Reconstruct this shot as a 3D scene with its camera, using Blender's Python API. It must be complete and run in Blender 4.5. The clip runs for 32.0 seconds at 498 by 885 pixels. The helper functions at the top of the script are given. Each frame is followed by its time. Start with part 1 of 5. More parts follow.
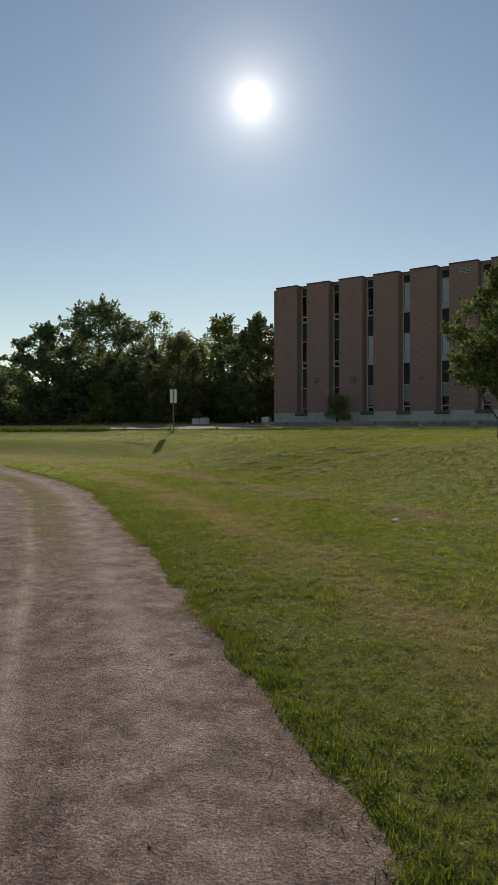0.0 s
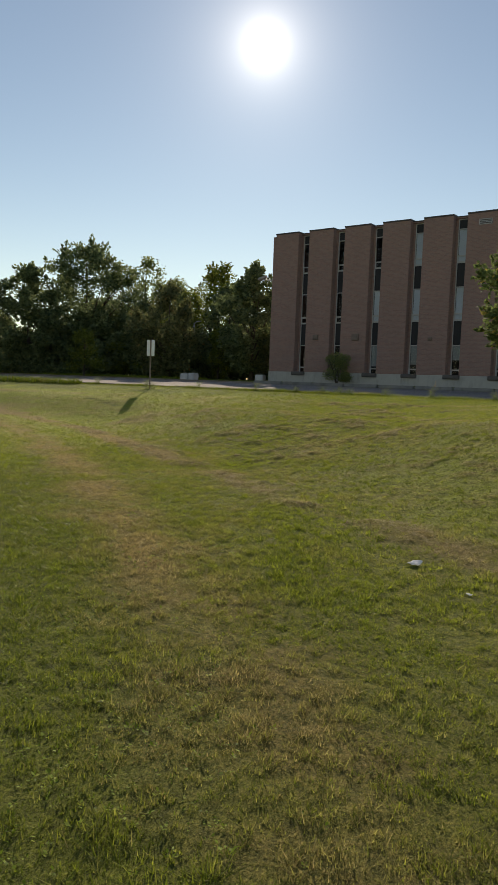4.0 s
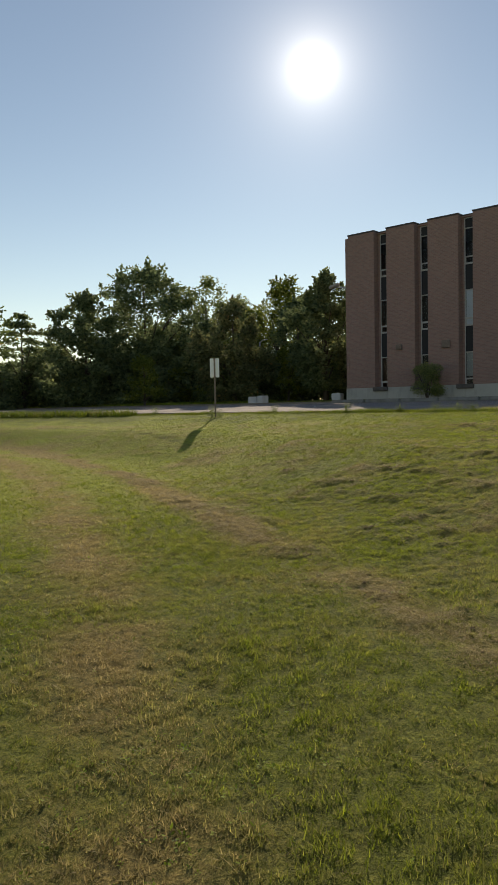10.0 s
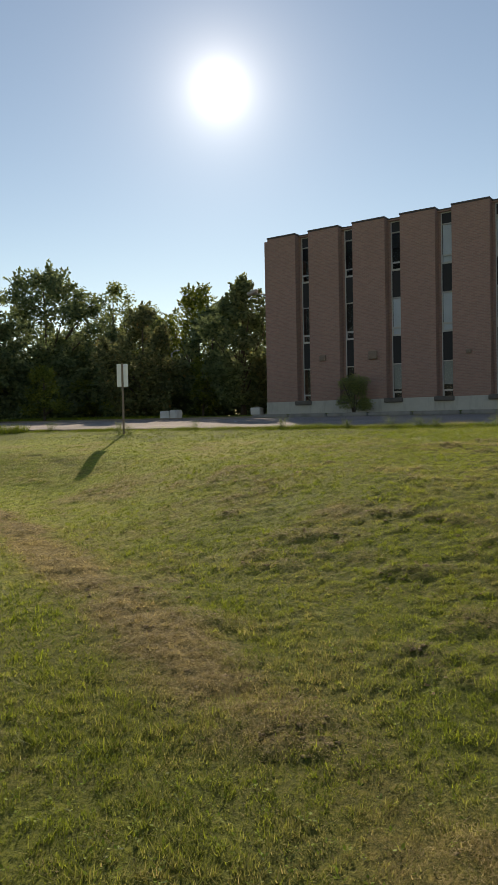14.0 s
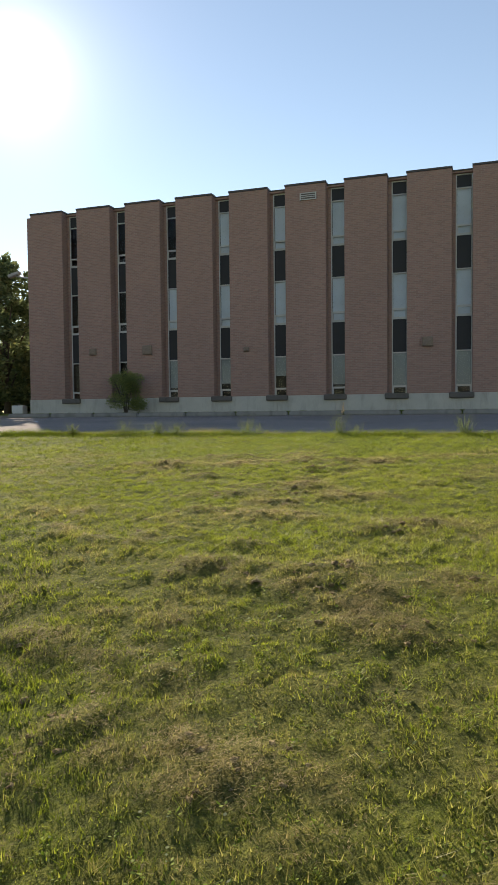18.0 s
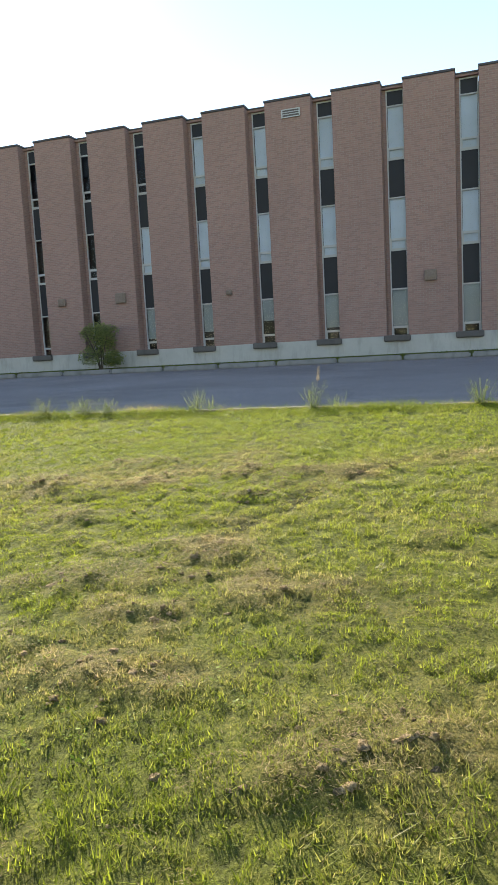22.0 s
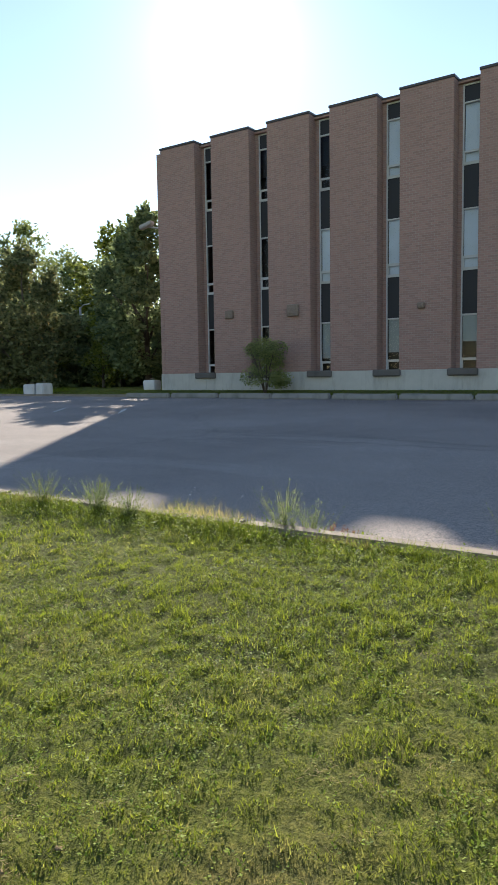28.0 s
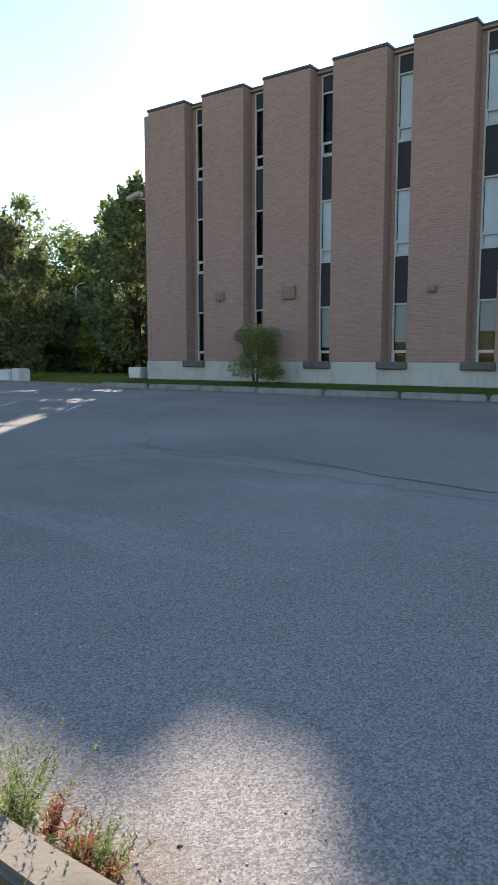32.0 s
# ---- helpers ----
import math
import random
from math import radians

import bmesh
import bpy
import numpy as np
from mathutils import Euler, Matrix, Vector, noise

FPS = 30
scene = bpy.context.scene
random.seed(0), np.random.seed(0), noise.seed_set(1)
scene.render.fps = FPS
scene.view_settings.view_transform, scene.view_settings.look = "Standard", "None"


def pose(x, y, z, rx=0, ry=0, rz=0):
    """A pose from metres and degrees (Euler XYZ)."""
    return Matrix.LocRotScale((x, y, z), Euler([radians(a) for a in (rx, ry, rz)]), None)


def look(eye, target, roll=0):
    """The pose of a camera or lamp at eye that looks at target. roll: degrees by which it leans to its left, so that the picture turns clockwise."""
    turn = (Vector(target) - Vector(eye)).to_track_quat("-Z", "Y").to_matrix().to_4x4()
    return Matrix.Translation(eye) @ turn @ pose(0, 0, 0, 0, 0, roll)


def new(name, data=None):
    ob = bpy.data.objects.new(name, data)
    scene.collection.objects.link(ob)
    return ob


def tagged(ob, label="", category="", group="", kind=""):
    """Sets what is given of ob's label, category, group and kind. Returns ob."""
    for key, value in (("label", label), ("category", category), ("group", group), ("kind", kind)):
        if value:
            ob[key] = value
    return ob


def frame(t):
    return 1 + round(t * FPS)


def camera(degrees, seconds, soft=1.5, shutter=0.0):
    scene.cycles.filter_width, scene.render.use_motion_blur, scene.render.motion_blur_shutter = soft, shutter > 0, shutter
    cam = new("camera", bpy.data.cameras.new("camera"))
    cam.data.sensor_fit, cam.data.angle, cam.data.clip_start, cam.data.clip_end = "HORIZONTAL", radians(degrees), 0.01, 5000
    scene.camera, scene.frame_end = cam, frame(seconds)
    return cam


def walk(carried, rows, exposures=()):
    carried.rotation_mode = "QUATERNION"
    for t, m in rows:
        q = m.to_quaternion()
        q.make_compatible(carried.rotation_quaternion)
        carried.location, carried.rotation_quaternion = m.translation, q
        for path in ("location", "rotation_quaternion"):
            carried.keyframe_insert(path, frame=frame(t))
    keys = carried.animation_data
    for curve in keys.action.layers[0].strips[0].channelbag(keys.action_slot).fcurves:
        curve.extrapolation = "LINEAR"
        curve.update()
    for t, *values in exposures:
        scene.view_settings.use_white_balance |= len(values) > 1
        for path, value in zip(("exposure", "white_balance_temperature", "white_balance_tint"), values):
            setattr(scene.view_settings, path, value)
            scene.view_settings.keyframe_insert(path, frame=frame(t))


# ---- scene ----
# ---------------------------------------------------------------- camera
cam = camera(38.5, 32.0, soft=1.5)
PATH = [
    (0.0, 0.240, 0.108, 1.400, 88.78, 0.19, 36.39),
    (0.5, -0.110, 0.503, 1.370, 87.28, -2.83, 38.33),
    (1.0, -0.385, 0.983, 1.346, 85.79, -0.32, 35.93),
    (1.5, -0.696, 1.377, 1.359, 84.65, -0.91, 38.69),
    (2.0, -0.976, 1.837, 1.404, 84.55, -1.93, 37.28),
    (2.5, -1.131, 2.337, 1.401, 85.11, -0.30, 34.08),
    (4.5, -1.947, 4.308, 1.630, 85.30, -2.27, 36.94),
    (5.0, -2.132, 4.805, 1.620, 85.19, -0.40, 36.27),
    (5.5, -2.465, 5.165, 1.617, 85.64, -2.55, 40.13),
    (6.0, -2.806, 5.514, 1.616, 86.51, -1.75, 40.90),
    (6.5, -3.197, 5.802, 1.622, 85.48, -0.26, 47.11),
    (7.0, -3.676, 6.021, 1.632, 85.19, -1.73, 51.80),
    (7.5, -4.027, 6.340, 1.593, 85.81, 1.39, 50.53),
    (8.0, -4.466, 6.556, 1.582, 85.70, -0.89, 51.97),
    (8.5, -4.838, 6.812, 1.621, 85.41, -0.90, 49.16),
    (9.0, -5.148, 7.224, 1.635, 84.40, 0.72, 44.02),
    (9.5, -5.545, 7.552, 1.631, 84.75, -1.34, 43.27),
    (10.0, -5.837, 7.982, 1.621, 86.94, 1.18, 41.53),
    (10.5, -6.215, 8.359, 1.630, 87.56, 0.07, 43.37),
    (11.0, -6.609, 8.708, 1.673, 87.06, -0.66, 43.32),
    (11.5, -6.974, 9.080, 1.673, 86.69, 0.56, 43.94),
    (12.0, -7.398, 9.371, 1.650, 87.06, -2.33, 45.42),
    (12.5, -7.766, 9.749, 1.633, 87.29, 0.43, 41.82),
    (13.0, -8.118, 10.112, 1.665, 87.34, 1.84, 41.02),
    (13.5, -8.499, 10.472, 1.667, 88.23, 0.05, 39.15),
    (14.0, -8.719, 10.949, 1.603, 88.03, 1.16, 34.26),
    (14.5, -8.955, 11.383, 1.564, 85.11, 0.28, 30.02),
    (15.0, -9.054, 11.819, 1.549, 84.61, -0.34, 23.94),
    (15.5, -9.030, 12.315, 1.553, 86.02, -0.82, 19.88),
    (17.5, -8.980, 14.540, 1.610, 87.67, -1.57, 17.75),
    (18.0, -8.928, 14.954, 1.723, 87.62, 0.55, 18.47),
    (18.5, -9.009, 15.387, 1.765, 88.03, -1.60, 19.20),
    (19.0, -8.910, 15.850, 1.770, 86.04, 0.63, 13.58),
    (19.5, -8.876, 16.244, 1.858, 84.37, 3.07, 14.99),
    (20.0, -8.954, 16.653, 1.889, 82.97, 2.78, 14.79),
    (20.5, -8.882, 17.065, 1.947, 81.10, 3.77, 15.33),
    (21.0, -8.937, 17.376, 2.008, 81.41, 2.89, 20.04),
    (21.5, -9.068, 17.816, 2.074, 81.93, 1.83, 18.76),
    (22.0, -9.132, 18.274, 2.126, 82.92, 3.03, 18.81),
    (22.5, -9.277, 18.619, 2.171, 84.51, 0.95, 25.49),
    (23.0, -9.472, 19.042, 2.223, 84.79, -0.01, 29.16),
    (23.5, -9.523, 19.541, 2.300, 85.69, 2.34, 31.61),
    (24.0, -9.686, 19.971, 2.262, 84.79, -0.52, 35.89),
    (24.5, -9.826, 20.414, 2.312, 84.04, -0.65, 36.73),
    (25.0, -9.864, 20.959, 2.391, 85.41, 2.37, 34.80),
    (25.5, -9.972, 21.385, 2.360, 84.55, -0.70, 30.34),
    (26.0, -10.103, 21.811, 2.374, 83.77, -1.48, 28.53),
    (26.5, -10.154, 22.267, 2.453, 84.61, 1.73, 31.23),
    (28.5, -10.582, 24.136, 2.497, 84.43, 0.56, 35.10),
    (29.0, -10.596, 24.699, 2.510, 84.77, 1.16, 31.95),
    (29.5, -10.715, 25.096, 2.592, 85.98, 1.50, 32.97),
    (30.0, -10.946, 25.488, 2.575, 84.58, -1.00, 35.89),
    (30.5, -11.062, 25.952, 2.585, 82.44, -0.11, 37.38),
    (31.0, -11.095, 26.366, 2.682, 81.91, 1.75, 39.57),
    (31.5, -11.241, 26.669, 2.734, 82.67, -0.96, 40.52),
    (32.0, -11.248, 26.994, 2.775, 83.11, -0.04, 36.64),
]
EXPOSURE = [(0.0, -0.3, 7500, 11), (2.5, -0.1, 7750, 12), (5.0, 0.02, 7850, 12), (13.0, 0.05, 7900, 12), (15.0, 0.35, 7800, 12), (18.0, 0.72, 7600, 12), (20.0, 1.2, 7150, 12),
            (21.0, 1.46, 7100, 12), (22.0, 1.56, 7050, 13), (23.0, 1.36, 7050, 12), (24.0, 1.12, 6950, 11), (26.0, 1.1, 6850, 11), (29.0, 1.18, 6750, 11), (31.0, 1.36, 6650, 11), (32.0, 1.42, 6600, 10)]
walk(cam, [(t, pose(x, y, z, rx, ry, rz)) for t, x, y, z, rx, ry, rz in PATH], EXPOSURE)

# ---------------------------------------------------------------- sky and sun
SUN_AZ, SUN_EL = 36.05, 24.4          # degrees: turn to the left of +y, height
sun_way = Vector((-math.sin(radians(SUN_AZ)) * math.cos(radians(SUN_EL)),
                  math.cos(radians(SUN_AZ)) * math.cos(radians(SUN_EL)), math.sin(radians(SUN_EL))))
world = bpy.data.worlds.new("sky")
scene.world = world
world.use_nodes = True
wn, wl = world.node_tree.nodes, world.node_tree.links
sky = wn.new("ShaderNodeTexSky")
sky.sky_type, sky.sun_disc = "NISHITA", False
sky.sun_elevation, sky.sun_rotation = radians(SUN_EL), radians(-SUN_AZ)
sky.air_density, sky.dust_density, sky.ozone_density = 1.0, 0.02, 1.3
# bright haze close round the sun
way = wn.new("ShaderNodeTexCoord").outputs["Generated"]
dot = wn.new("ShaderNodeVectorMath")
dot.operation = "DOT_PRODUCT"
wl.new(way, dot.inputs[0])
dot.inputs[1].default_value = sun_way
haze = None
for power, gain in ((4500.0, 5.0), (1500.0, 3.0), (500.0, 2.2), (150.0, 1.2), (40.0, 0.4)):
    p, g = wn.new("ShaderNodeMath"), wn.new("ShaderNodeMath")
    p.operation, g.operation = "POWER", "MULTIPLY"
    wl.new(dot.outputs["Value"], p.inputs[0])
    p.inputs[1].default_value, g.inputs[1].default_value = power, gain
    wl.new(p.outputs[0], g.inputs[0])
    if haze:
        s = wn.new("ShaderNodeMath")
        wl.new(haze, s.inputs[0])
        wl.new(g.outputs[0], s.inputs[1])
        haze = s.outputs[0]
    else:
        haze = g.outputs[0]
mixed = wn.new("ShaderNodeMix")
mixed.data_type, mixed.blend_type = "RGBA", "ADD"
mixed.inputs[0].default_value = 1.0
wl.new(sky.outputs[0], mixed.inputs[6])
wl.new(haze, mixed.inputs[7])
wl.new(mixed.outputs[2], wn["Background"].inputs[0])
wn["Background"].inputs[1].default_value = 0.11
sun = new("sun", bpy.data.lights.new("sun", "SUN"))
sun.data.energy, sun.data.angle, sun.data.color = 5.0, radians(0.55), (1.0, 0.93, 0.82)
sun.matrix_world = look((0, 0, 0), tuple(-sun_way))
sun.location = (-40, 55, 40)


# ---------------------------------------------------------------- materials
class Mat:
    """A node material with a principled shader and short ways to add nodes."""

    def __init__(self, name, rough=0.8, metal=0.0, spec=0.4):
        self.m = bpy.data.materials.new(name)
        self.m.use_nodes = True
        self.n, self.l = self.m.node_tree.nodes, self.m.node_tree.links
        self.p = self.n["Principled BSDF"]
        self.p.inputs["Roughness"].default_value = rough
        self.p.inputs["Metallic"].default_value = metal
        self.p.inputs["Specular IOR Level"].default_value = spec
        self.pos = self.n.new("ShaderNodeNewGeometry").outputs["Position"]

    def link(self, a, b):
        self.l.new(a, b)

    def noise(self, scale, detail=4.0, rough=0.55, vector=None, stretch=None):
        t = self.n.new("ShaderNodeTexNoise")
        t.inputs["Scale"].default_value, t.inputs["Detail"].default_value = scale, detail
        t.inputs["Roughness"].default_value = rough
        v = vector or self.pos
        if stretch:
            mp = self.n.new("ShaderNodeMapping")
            mp.inputs["Scale"].default_value = stretch
            self.link(v, mp.inputs[0])
            v = mp.outputs[0]
        self.link(v, t.inputs["Vector"])
        return t.outputs["Fac"]

    def ramp(self, fac, *stops):
        r = self.n.new("ShaderNodeValToRGB")
        e = r.color_ramp.elements
        while len(e) < len(stops):
            e.new(0.5)
        for k, (at, c) in zip(e, stops):
            k.position = at
            k.color = (*c, 1) if len(c) == 3 else c
        self.link(fac, r.inputs[0])
        return r.outputs[0]

    def mix(self, fac, a, b, how="MIX"):
        x = self.n.new("ShaderNodeMix")
        x.data_type, x.blend_type = "RGBA", how
        for value, i in ((fac, 0), (a, 6), (b, 7)):
            if isinstance(value, (int, float)):
                x.inputs[i].default_value = value
            elif isinstance(value, tuple):
                x.inputs[i].default_value = (*value, 1)
            else:
                self.link(value, x.inputs[i])
        return x.outputs[2]

    def math(self, how, a, b=0.5):
        x = self.n.new("ShaderNodeMath")
        x.operation = how
        for value, i in ((a, 0), (b, 1)):
            if isinstance(value, (int, float)):
                x.inputs[i].default_value = value
            else:
                self.link(value, x.inputs[i])
        return x.outputs[0]

    def attr(self, name):
        a = self.n.new("ShaderNodeAttribute")
        a.attribute_name = name
        return a.outputs["Fac"]

    def random(self):
        return self.n.new("ShaderNodeObjectInfo").outputs["Random"]

    def color(self, c):
        if isinstance(c, tuple):
            self.p.inputs["Base Color"].default_value = (*c, 1)
        else:
            self.link(c, self.p.inputs["Base Color"])
        return self

    def bump(self, height, strength=0.4, distance=0.01):
        b = self.n.new("ShaderNodeBump")
        b.inputs["Strength"].default_value, b.inputs["Distance"].default_value = strength, distance
        self.link(height, b.inputs["Height"])
        self.link(b.outputs[0], self.p.inputs["Normal"])
        return self

    def leafy(self, color, share=0.4):
        """Lets light through a thin leaf."""
        t = self.n.new("ShaderNodeBsdfTranslucent")
        self.link(color, t.inputs[0])
        x = self.n.new("ShaderNodeMixShader")
        x.inputs[0].default_value = share
        self.link(self.p.outputs[0], x.inputs[1])
        self.link(t.outputs[0], x.inputs[2])
        self.link(x.outputs[0], self.n["Material Output"].inputs[0])
        return self


def plain(name, c, rough=0.7, metal=0.0, vary=0.25, scale=6.0, bump=0.15):
    k = Mat(name, rough, metal)
    n = k.noise(scale, 5)
    k.color(k.mix(n, tuple(v * (1 - vary) for v in c), tuple(min(v * (1 + vary), 1) for v in c)))
    if bump:
        k.bump(k.noise(scale * 12, 3), bump, 0.004)
    return k.m


def make_turf():
    k = Mat("turf", 0.95, spec=0.1)
    k.p.inputs["Sheen Weight"].default_value, k.p.inputs["Sheen Roughness"].default_value = 0.12, 0.5
    k.p.inputs["Sheen Tint"].default_value = (0.80, 0.78, 0.42, 1)
    big = k.noise(0.35, 3)
    mid = k.noise(2.2, 5, 0.65)
    fine = k.noise(30, 5, 0.75)
    hair = k.noise(120, 3, 0.8, stretch=(1.0, 0.55, 1))
    green = k.mix(k.ramp(hair, (0.3, (0, 0, 0)), (0.7, (1, 1, 1))), (0.068, 0.09, 0.009), (0.47, 0.54, 0.052))
    straw = k.mix(k.ramp(hair, (0.3, (0, 0, 0)), (0.7, (1, 1, 1))), (0.085, 0.057, 0.021), (0.51, 0.38, 0.135))
    lush = k.math("MULTIPLY", k.attr("dry"), -3.0)
    green = k.mix(k.ramp(lush, (0.1, (0, 0, 0)), (0.9, (1, 1, 1))), green, k.mix(k.ramp(hair, (0.35, (0, 0, 0)), (0.7, (1, 1, 1))), (0.03, 0.048, 0.008), (0.30, 0.34, 0.05)))
    f = k.math("ADD", k.math("MULTIPLY", big, 0.7), k.math("MULTIPLY", mid, 0.9))
    f = k.math("ADD", k.math("SUBTRACT", f, 0.62), k.attr("dry"))
    f = k.math("ADD", f, k.math("MULTIPLY", k.math("SUBTRACT", fine, 0.5), 0.9))
    c = k.mix(k.ramp(f, (0.12, (0, 0, 0)), (0.75, (1, 1, 1))), green, straw)
    # shade in gaps and creases between clumps is put into the colour
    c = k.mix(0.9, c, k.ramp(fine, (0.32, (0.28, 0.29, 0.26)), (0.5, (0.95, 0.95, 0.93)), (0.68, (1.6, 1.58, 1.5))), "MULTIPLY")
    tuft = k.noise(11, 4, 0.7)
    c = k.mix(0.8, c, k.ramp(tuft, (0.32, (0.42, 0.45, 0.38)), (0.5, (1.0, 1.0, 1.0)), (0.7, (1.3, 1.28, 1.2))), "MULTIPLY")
    # earth, with shade of ruts, verge and blade gaps, as a darker colour
    c = k.mix(k.attr("earth_shade"), c, k.mix(k.ramp(fine, (0.35, (0, 0, 0)), (0.68, (1, 1, 1))), (0.016, 0.024, 0.006), k.mix(mid, (0.075, 0.10, 0.018), (0.13, 0.12, 0.035))))
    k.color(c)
    k.bump(k.math("ADD", k.math("MULTIPLY", mid, 1.2), k.math("ADD", k.math("ADD", fine, tuft), k.math("MULTIPLY", hair, 0.6))), 1.0, 0.042)
    return k.m


def make_blade():
    k = Mat("grass_blade", 0.52, spec=0.3)
    g = k.mix(k.attr("shade"), (0.055, 0.09, 0.010), (0.40, 0.46, 0.045))
    s = k.mix(k.attr("shade"), (0.20, 0.15, 0.06), (0.62, 0.50, 0.22))
    c = k.mix(k.attr("dry"), g, s)
    k.color(c)
    return k.leafy(c, 0.58).m


def make_thatch():
    k = Mat("dry_thatch", 0.75, spec=0.2)
    c = k.mix(k.attr("shade"), (0.10, 0.075, 0.030), (0.63, 0.50, 0.225))
    k.color(c)
    return k.leafy(c, 0.45).m


def make_leaf(name, dark, light, turn, share=0.38, rough=0.75, spec=0.12):
    k = Mat(name, rough, spec=spec)
    n = k.n.new("ShaderNodeNewGeometry").outputs["Random Per Island"]
    c = k.ramp(n, (0.0, dark), (0.6, light), (0.93, light), (1.0, turn))
    k.color(c)
    return k.leafy(c, share).m


def make_gravel():
    k = Mat("gravel", 0.95, spec=0.12)
    big = k.noise(0.7, 5, 0.6)
    scuff = k.noise(3.4, 7, 0.72)
    scuff2 = k.noise(9.0, 6, 0.75)
    fine = k.noise(42, 5, 0.8)
    speck = k.noise(170, 3, 0.8)
    c = k.mix(k.ramp(scuff, (0.40, (0, 0, 0)), (0.60, (1, 1, 1))), (0.21, 0.15, 0.138), (0.54, 0.415, 0.375))
    c = k.mix(k.ramp(big, (0.42, (0, 0, 0)), (0.64, (0.75, 0.75, 0.75))), c, (0.36, 0.25, 0.24))
    c = k.mix(0.9, c, k.ramp(scuff2, (0.34, (0.6, 0.58, 0.58)), (0.56, (1.0, 1.0, 1.0)), (0.7, (1.3, 1.28, 1.24))), "MULTIPLY")
    c = k.mix(0.85, c, k.ramp(fine, (0.28, (0.4, 0.38, 0.38)), (0.74, (1.4, 1.38, 1.35))), "MULTIPLY")
    c = k.mix(0.8, c, k.ramp(speck, (0.3, (0.4, 0.4, 0.4)), (0.6, (1.05, 1.05, 1.05)), (0.78, (1.9, 1.85, 1.8))), "MULTIPLY")
    c = k.mix(k.math("MULTIPLY", k.attr("tyre"), k.ramp(k.noise(2.0, 5, 0.7), (0.35, (0, 0, 0)), (0.6, (0.7, 0.7, 0.7)))), c, (0.62, 0.50, 0.46))
    grit = k.noise(75, 2, 0.5)
    c = k.mix(0.5, c, k.ramp(grit, (0.3, (0.5, 0.48, 0.47)), (0.5, (1, 1, 1)), (0.68, (1.6, 1.55, 1.5))), "MULTIPLY")
    green = k.ramp(k.math("ADD", k.noise(2.4, 6, 0.75), k.attr("weedy")), (0.64, (0, 0, 0)), (0.82, (0.85, 0.85, 0.85)))
    c = k.mix(green, c, (0.17, 0.135, 0.055))
    k.color(c)
    k.bump(k.math("ADD", k.math("ADD", fine, k.math("ADD", k.math("MULTIPLY", speck, 0.5), grit)), k.math("MULTIPLY", scuff2, 0.5)), 1.0, 0.022)
    return k.m


def make_asphalt():
    k = Mat("asphalt", 0.96, spec=0.12)
    big = k.noise(0.22, 5, 0.6)
    wide = k.noise(0.5, 5, 0.62, stretch=(0.35, 1.6, 1))
    stones = k.n.new("ShaderNodeTexVoronoi")
    stones.inputs["Scale"].default_value = 115
    k.link(k.pos, stones.inputs["Vector"])
    grain = stones.outputs["Color"]
    bw = k.n.new("ShaderNodeRGBToBW")
    k.link(grain, bw.inputs[0])
    c = k.mix(k.ramp(big, (0.35, (0, 0, 0)), (0.7, (1, 1, 1))), (0.235, 0.215, 0.205), (0.33, 0.302, 0.285))
    c = k.mix(k.ramp(wide, (0.55, (0, 0, 0)), (0.75, (0.8, 0.8, 0.8))), c, (0.37, 0.345, 0.325))
    c = k.mix(0.8, c, k.ramp(bw.outputs[0], (0.15, (0.46, 0.45, 0.45)), (0.5, (0.9, 0.88, 0.87)), (0.92, (1.6, 1.42, 1.3))), "MULTIPLY")
    crack = k.n.new("ShaderNodeTexVoronoi")
    crack.feature = "DISTANCE_TO_EDGE"
    crack.inputs["Scale"].default_value = 0.07
    warp = k.n.new("ShaderNodeVectorMath")
    warp.operation = "ADD"
    nz = k.n.new("ShaderNodeTexNoise")
    nz.inputs["Scale"].default_value = 0.9
    k.link(k.pos, nz.inputs["Vector"])
    k.link(k.pos, warp.inputs[0])
    k.link(nz.outputs["Color"], warp.inputs[1])
    k.link(warp.outputs[0], crack.inputs["Vector"])
    c = k.mix(k.ramp(crack.outputs["Distance"], (0.0007, (0.28, 0.28, 0.28)), (0.0022, (0, 0, 0))), c, (0.07, 0.068, 0.065))
    # sandy dirt washed along the kerb
    sep = k.n.new("ShaderNodeSeparateXYZ")
    k.link(k.pos, sep.inputs[0])
    edge = k.math("MULTIPLY", k.math("SUBTRACT", sep.outputs[1], 28.2), 0.9)
    sand = k.math("SUBTRACT", k.noise(3.0, 6, 0.7), edge)
    c = k.mix(k.ramp(sand, (0.2, (0, 0, 0)), (0.5, (0.85, 0.85, 0.85))), c, k.mix(k.noise(90, 3), (0.13, 0.095, 0.075), (0.30, 0.225, 0.17)))
    k.color(c)
    k.bump(k.math("ADD", k.noise(150, 3, 0.7), bw.outputs[0]), 0.55, 0.006)
    return k.m


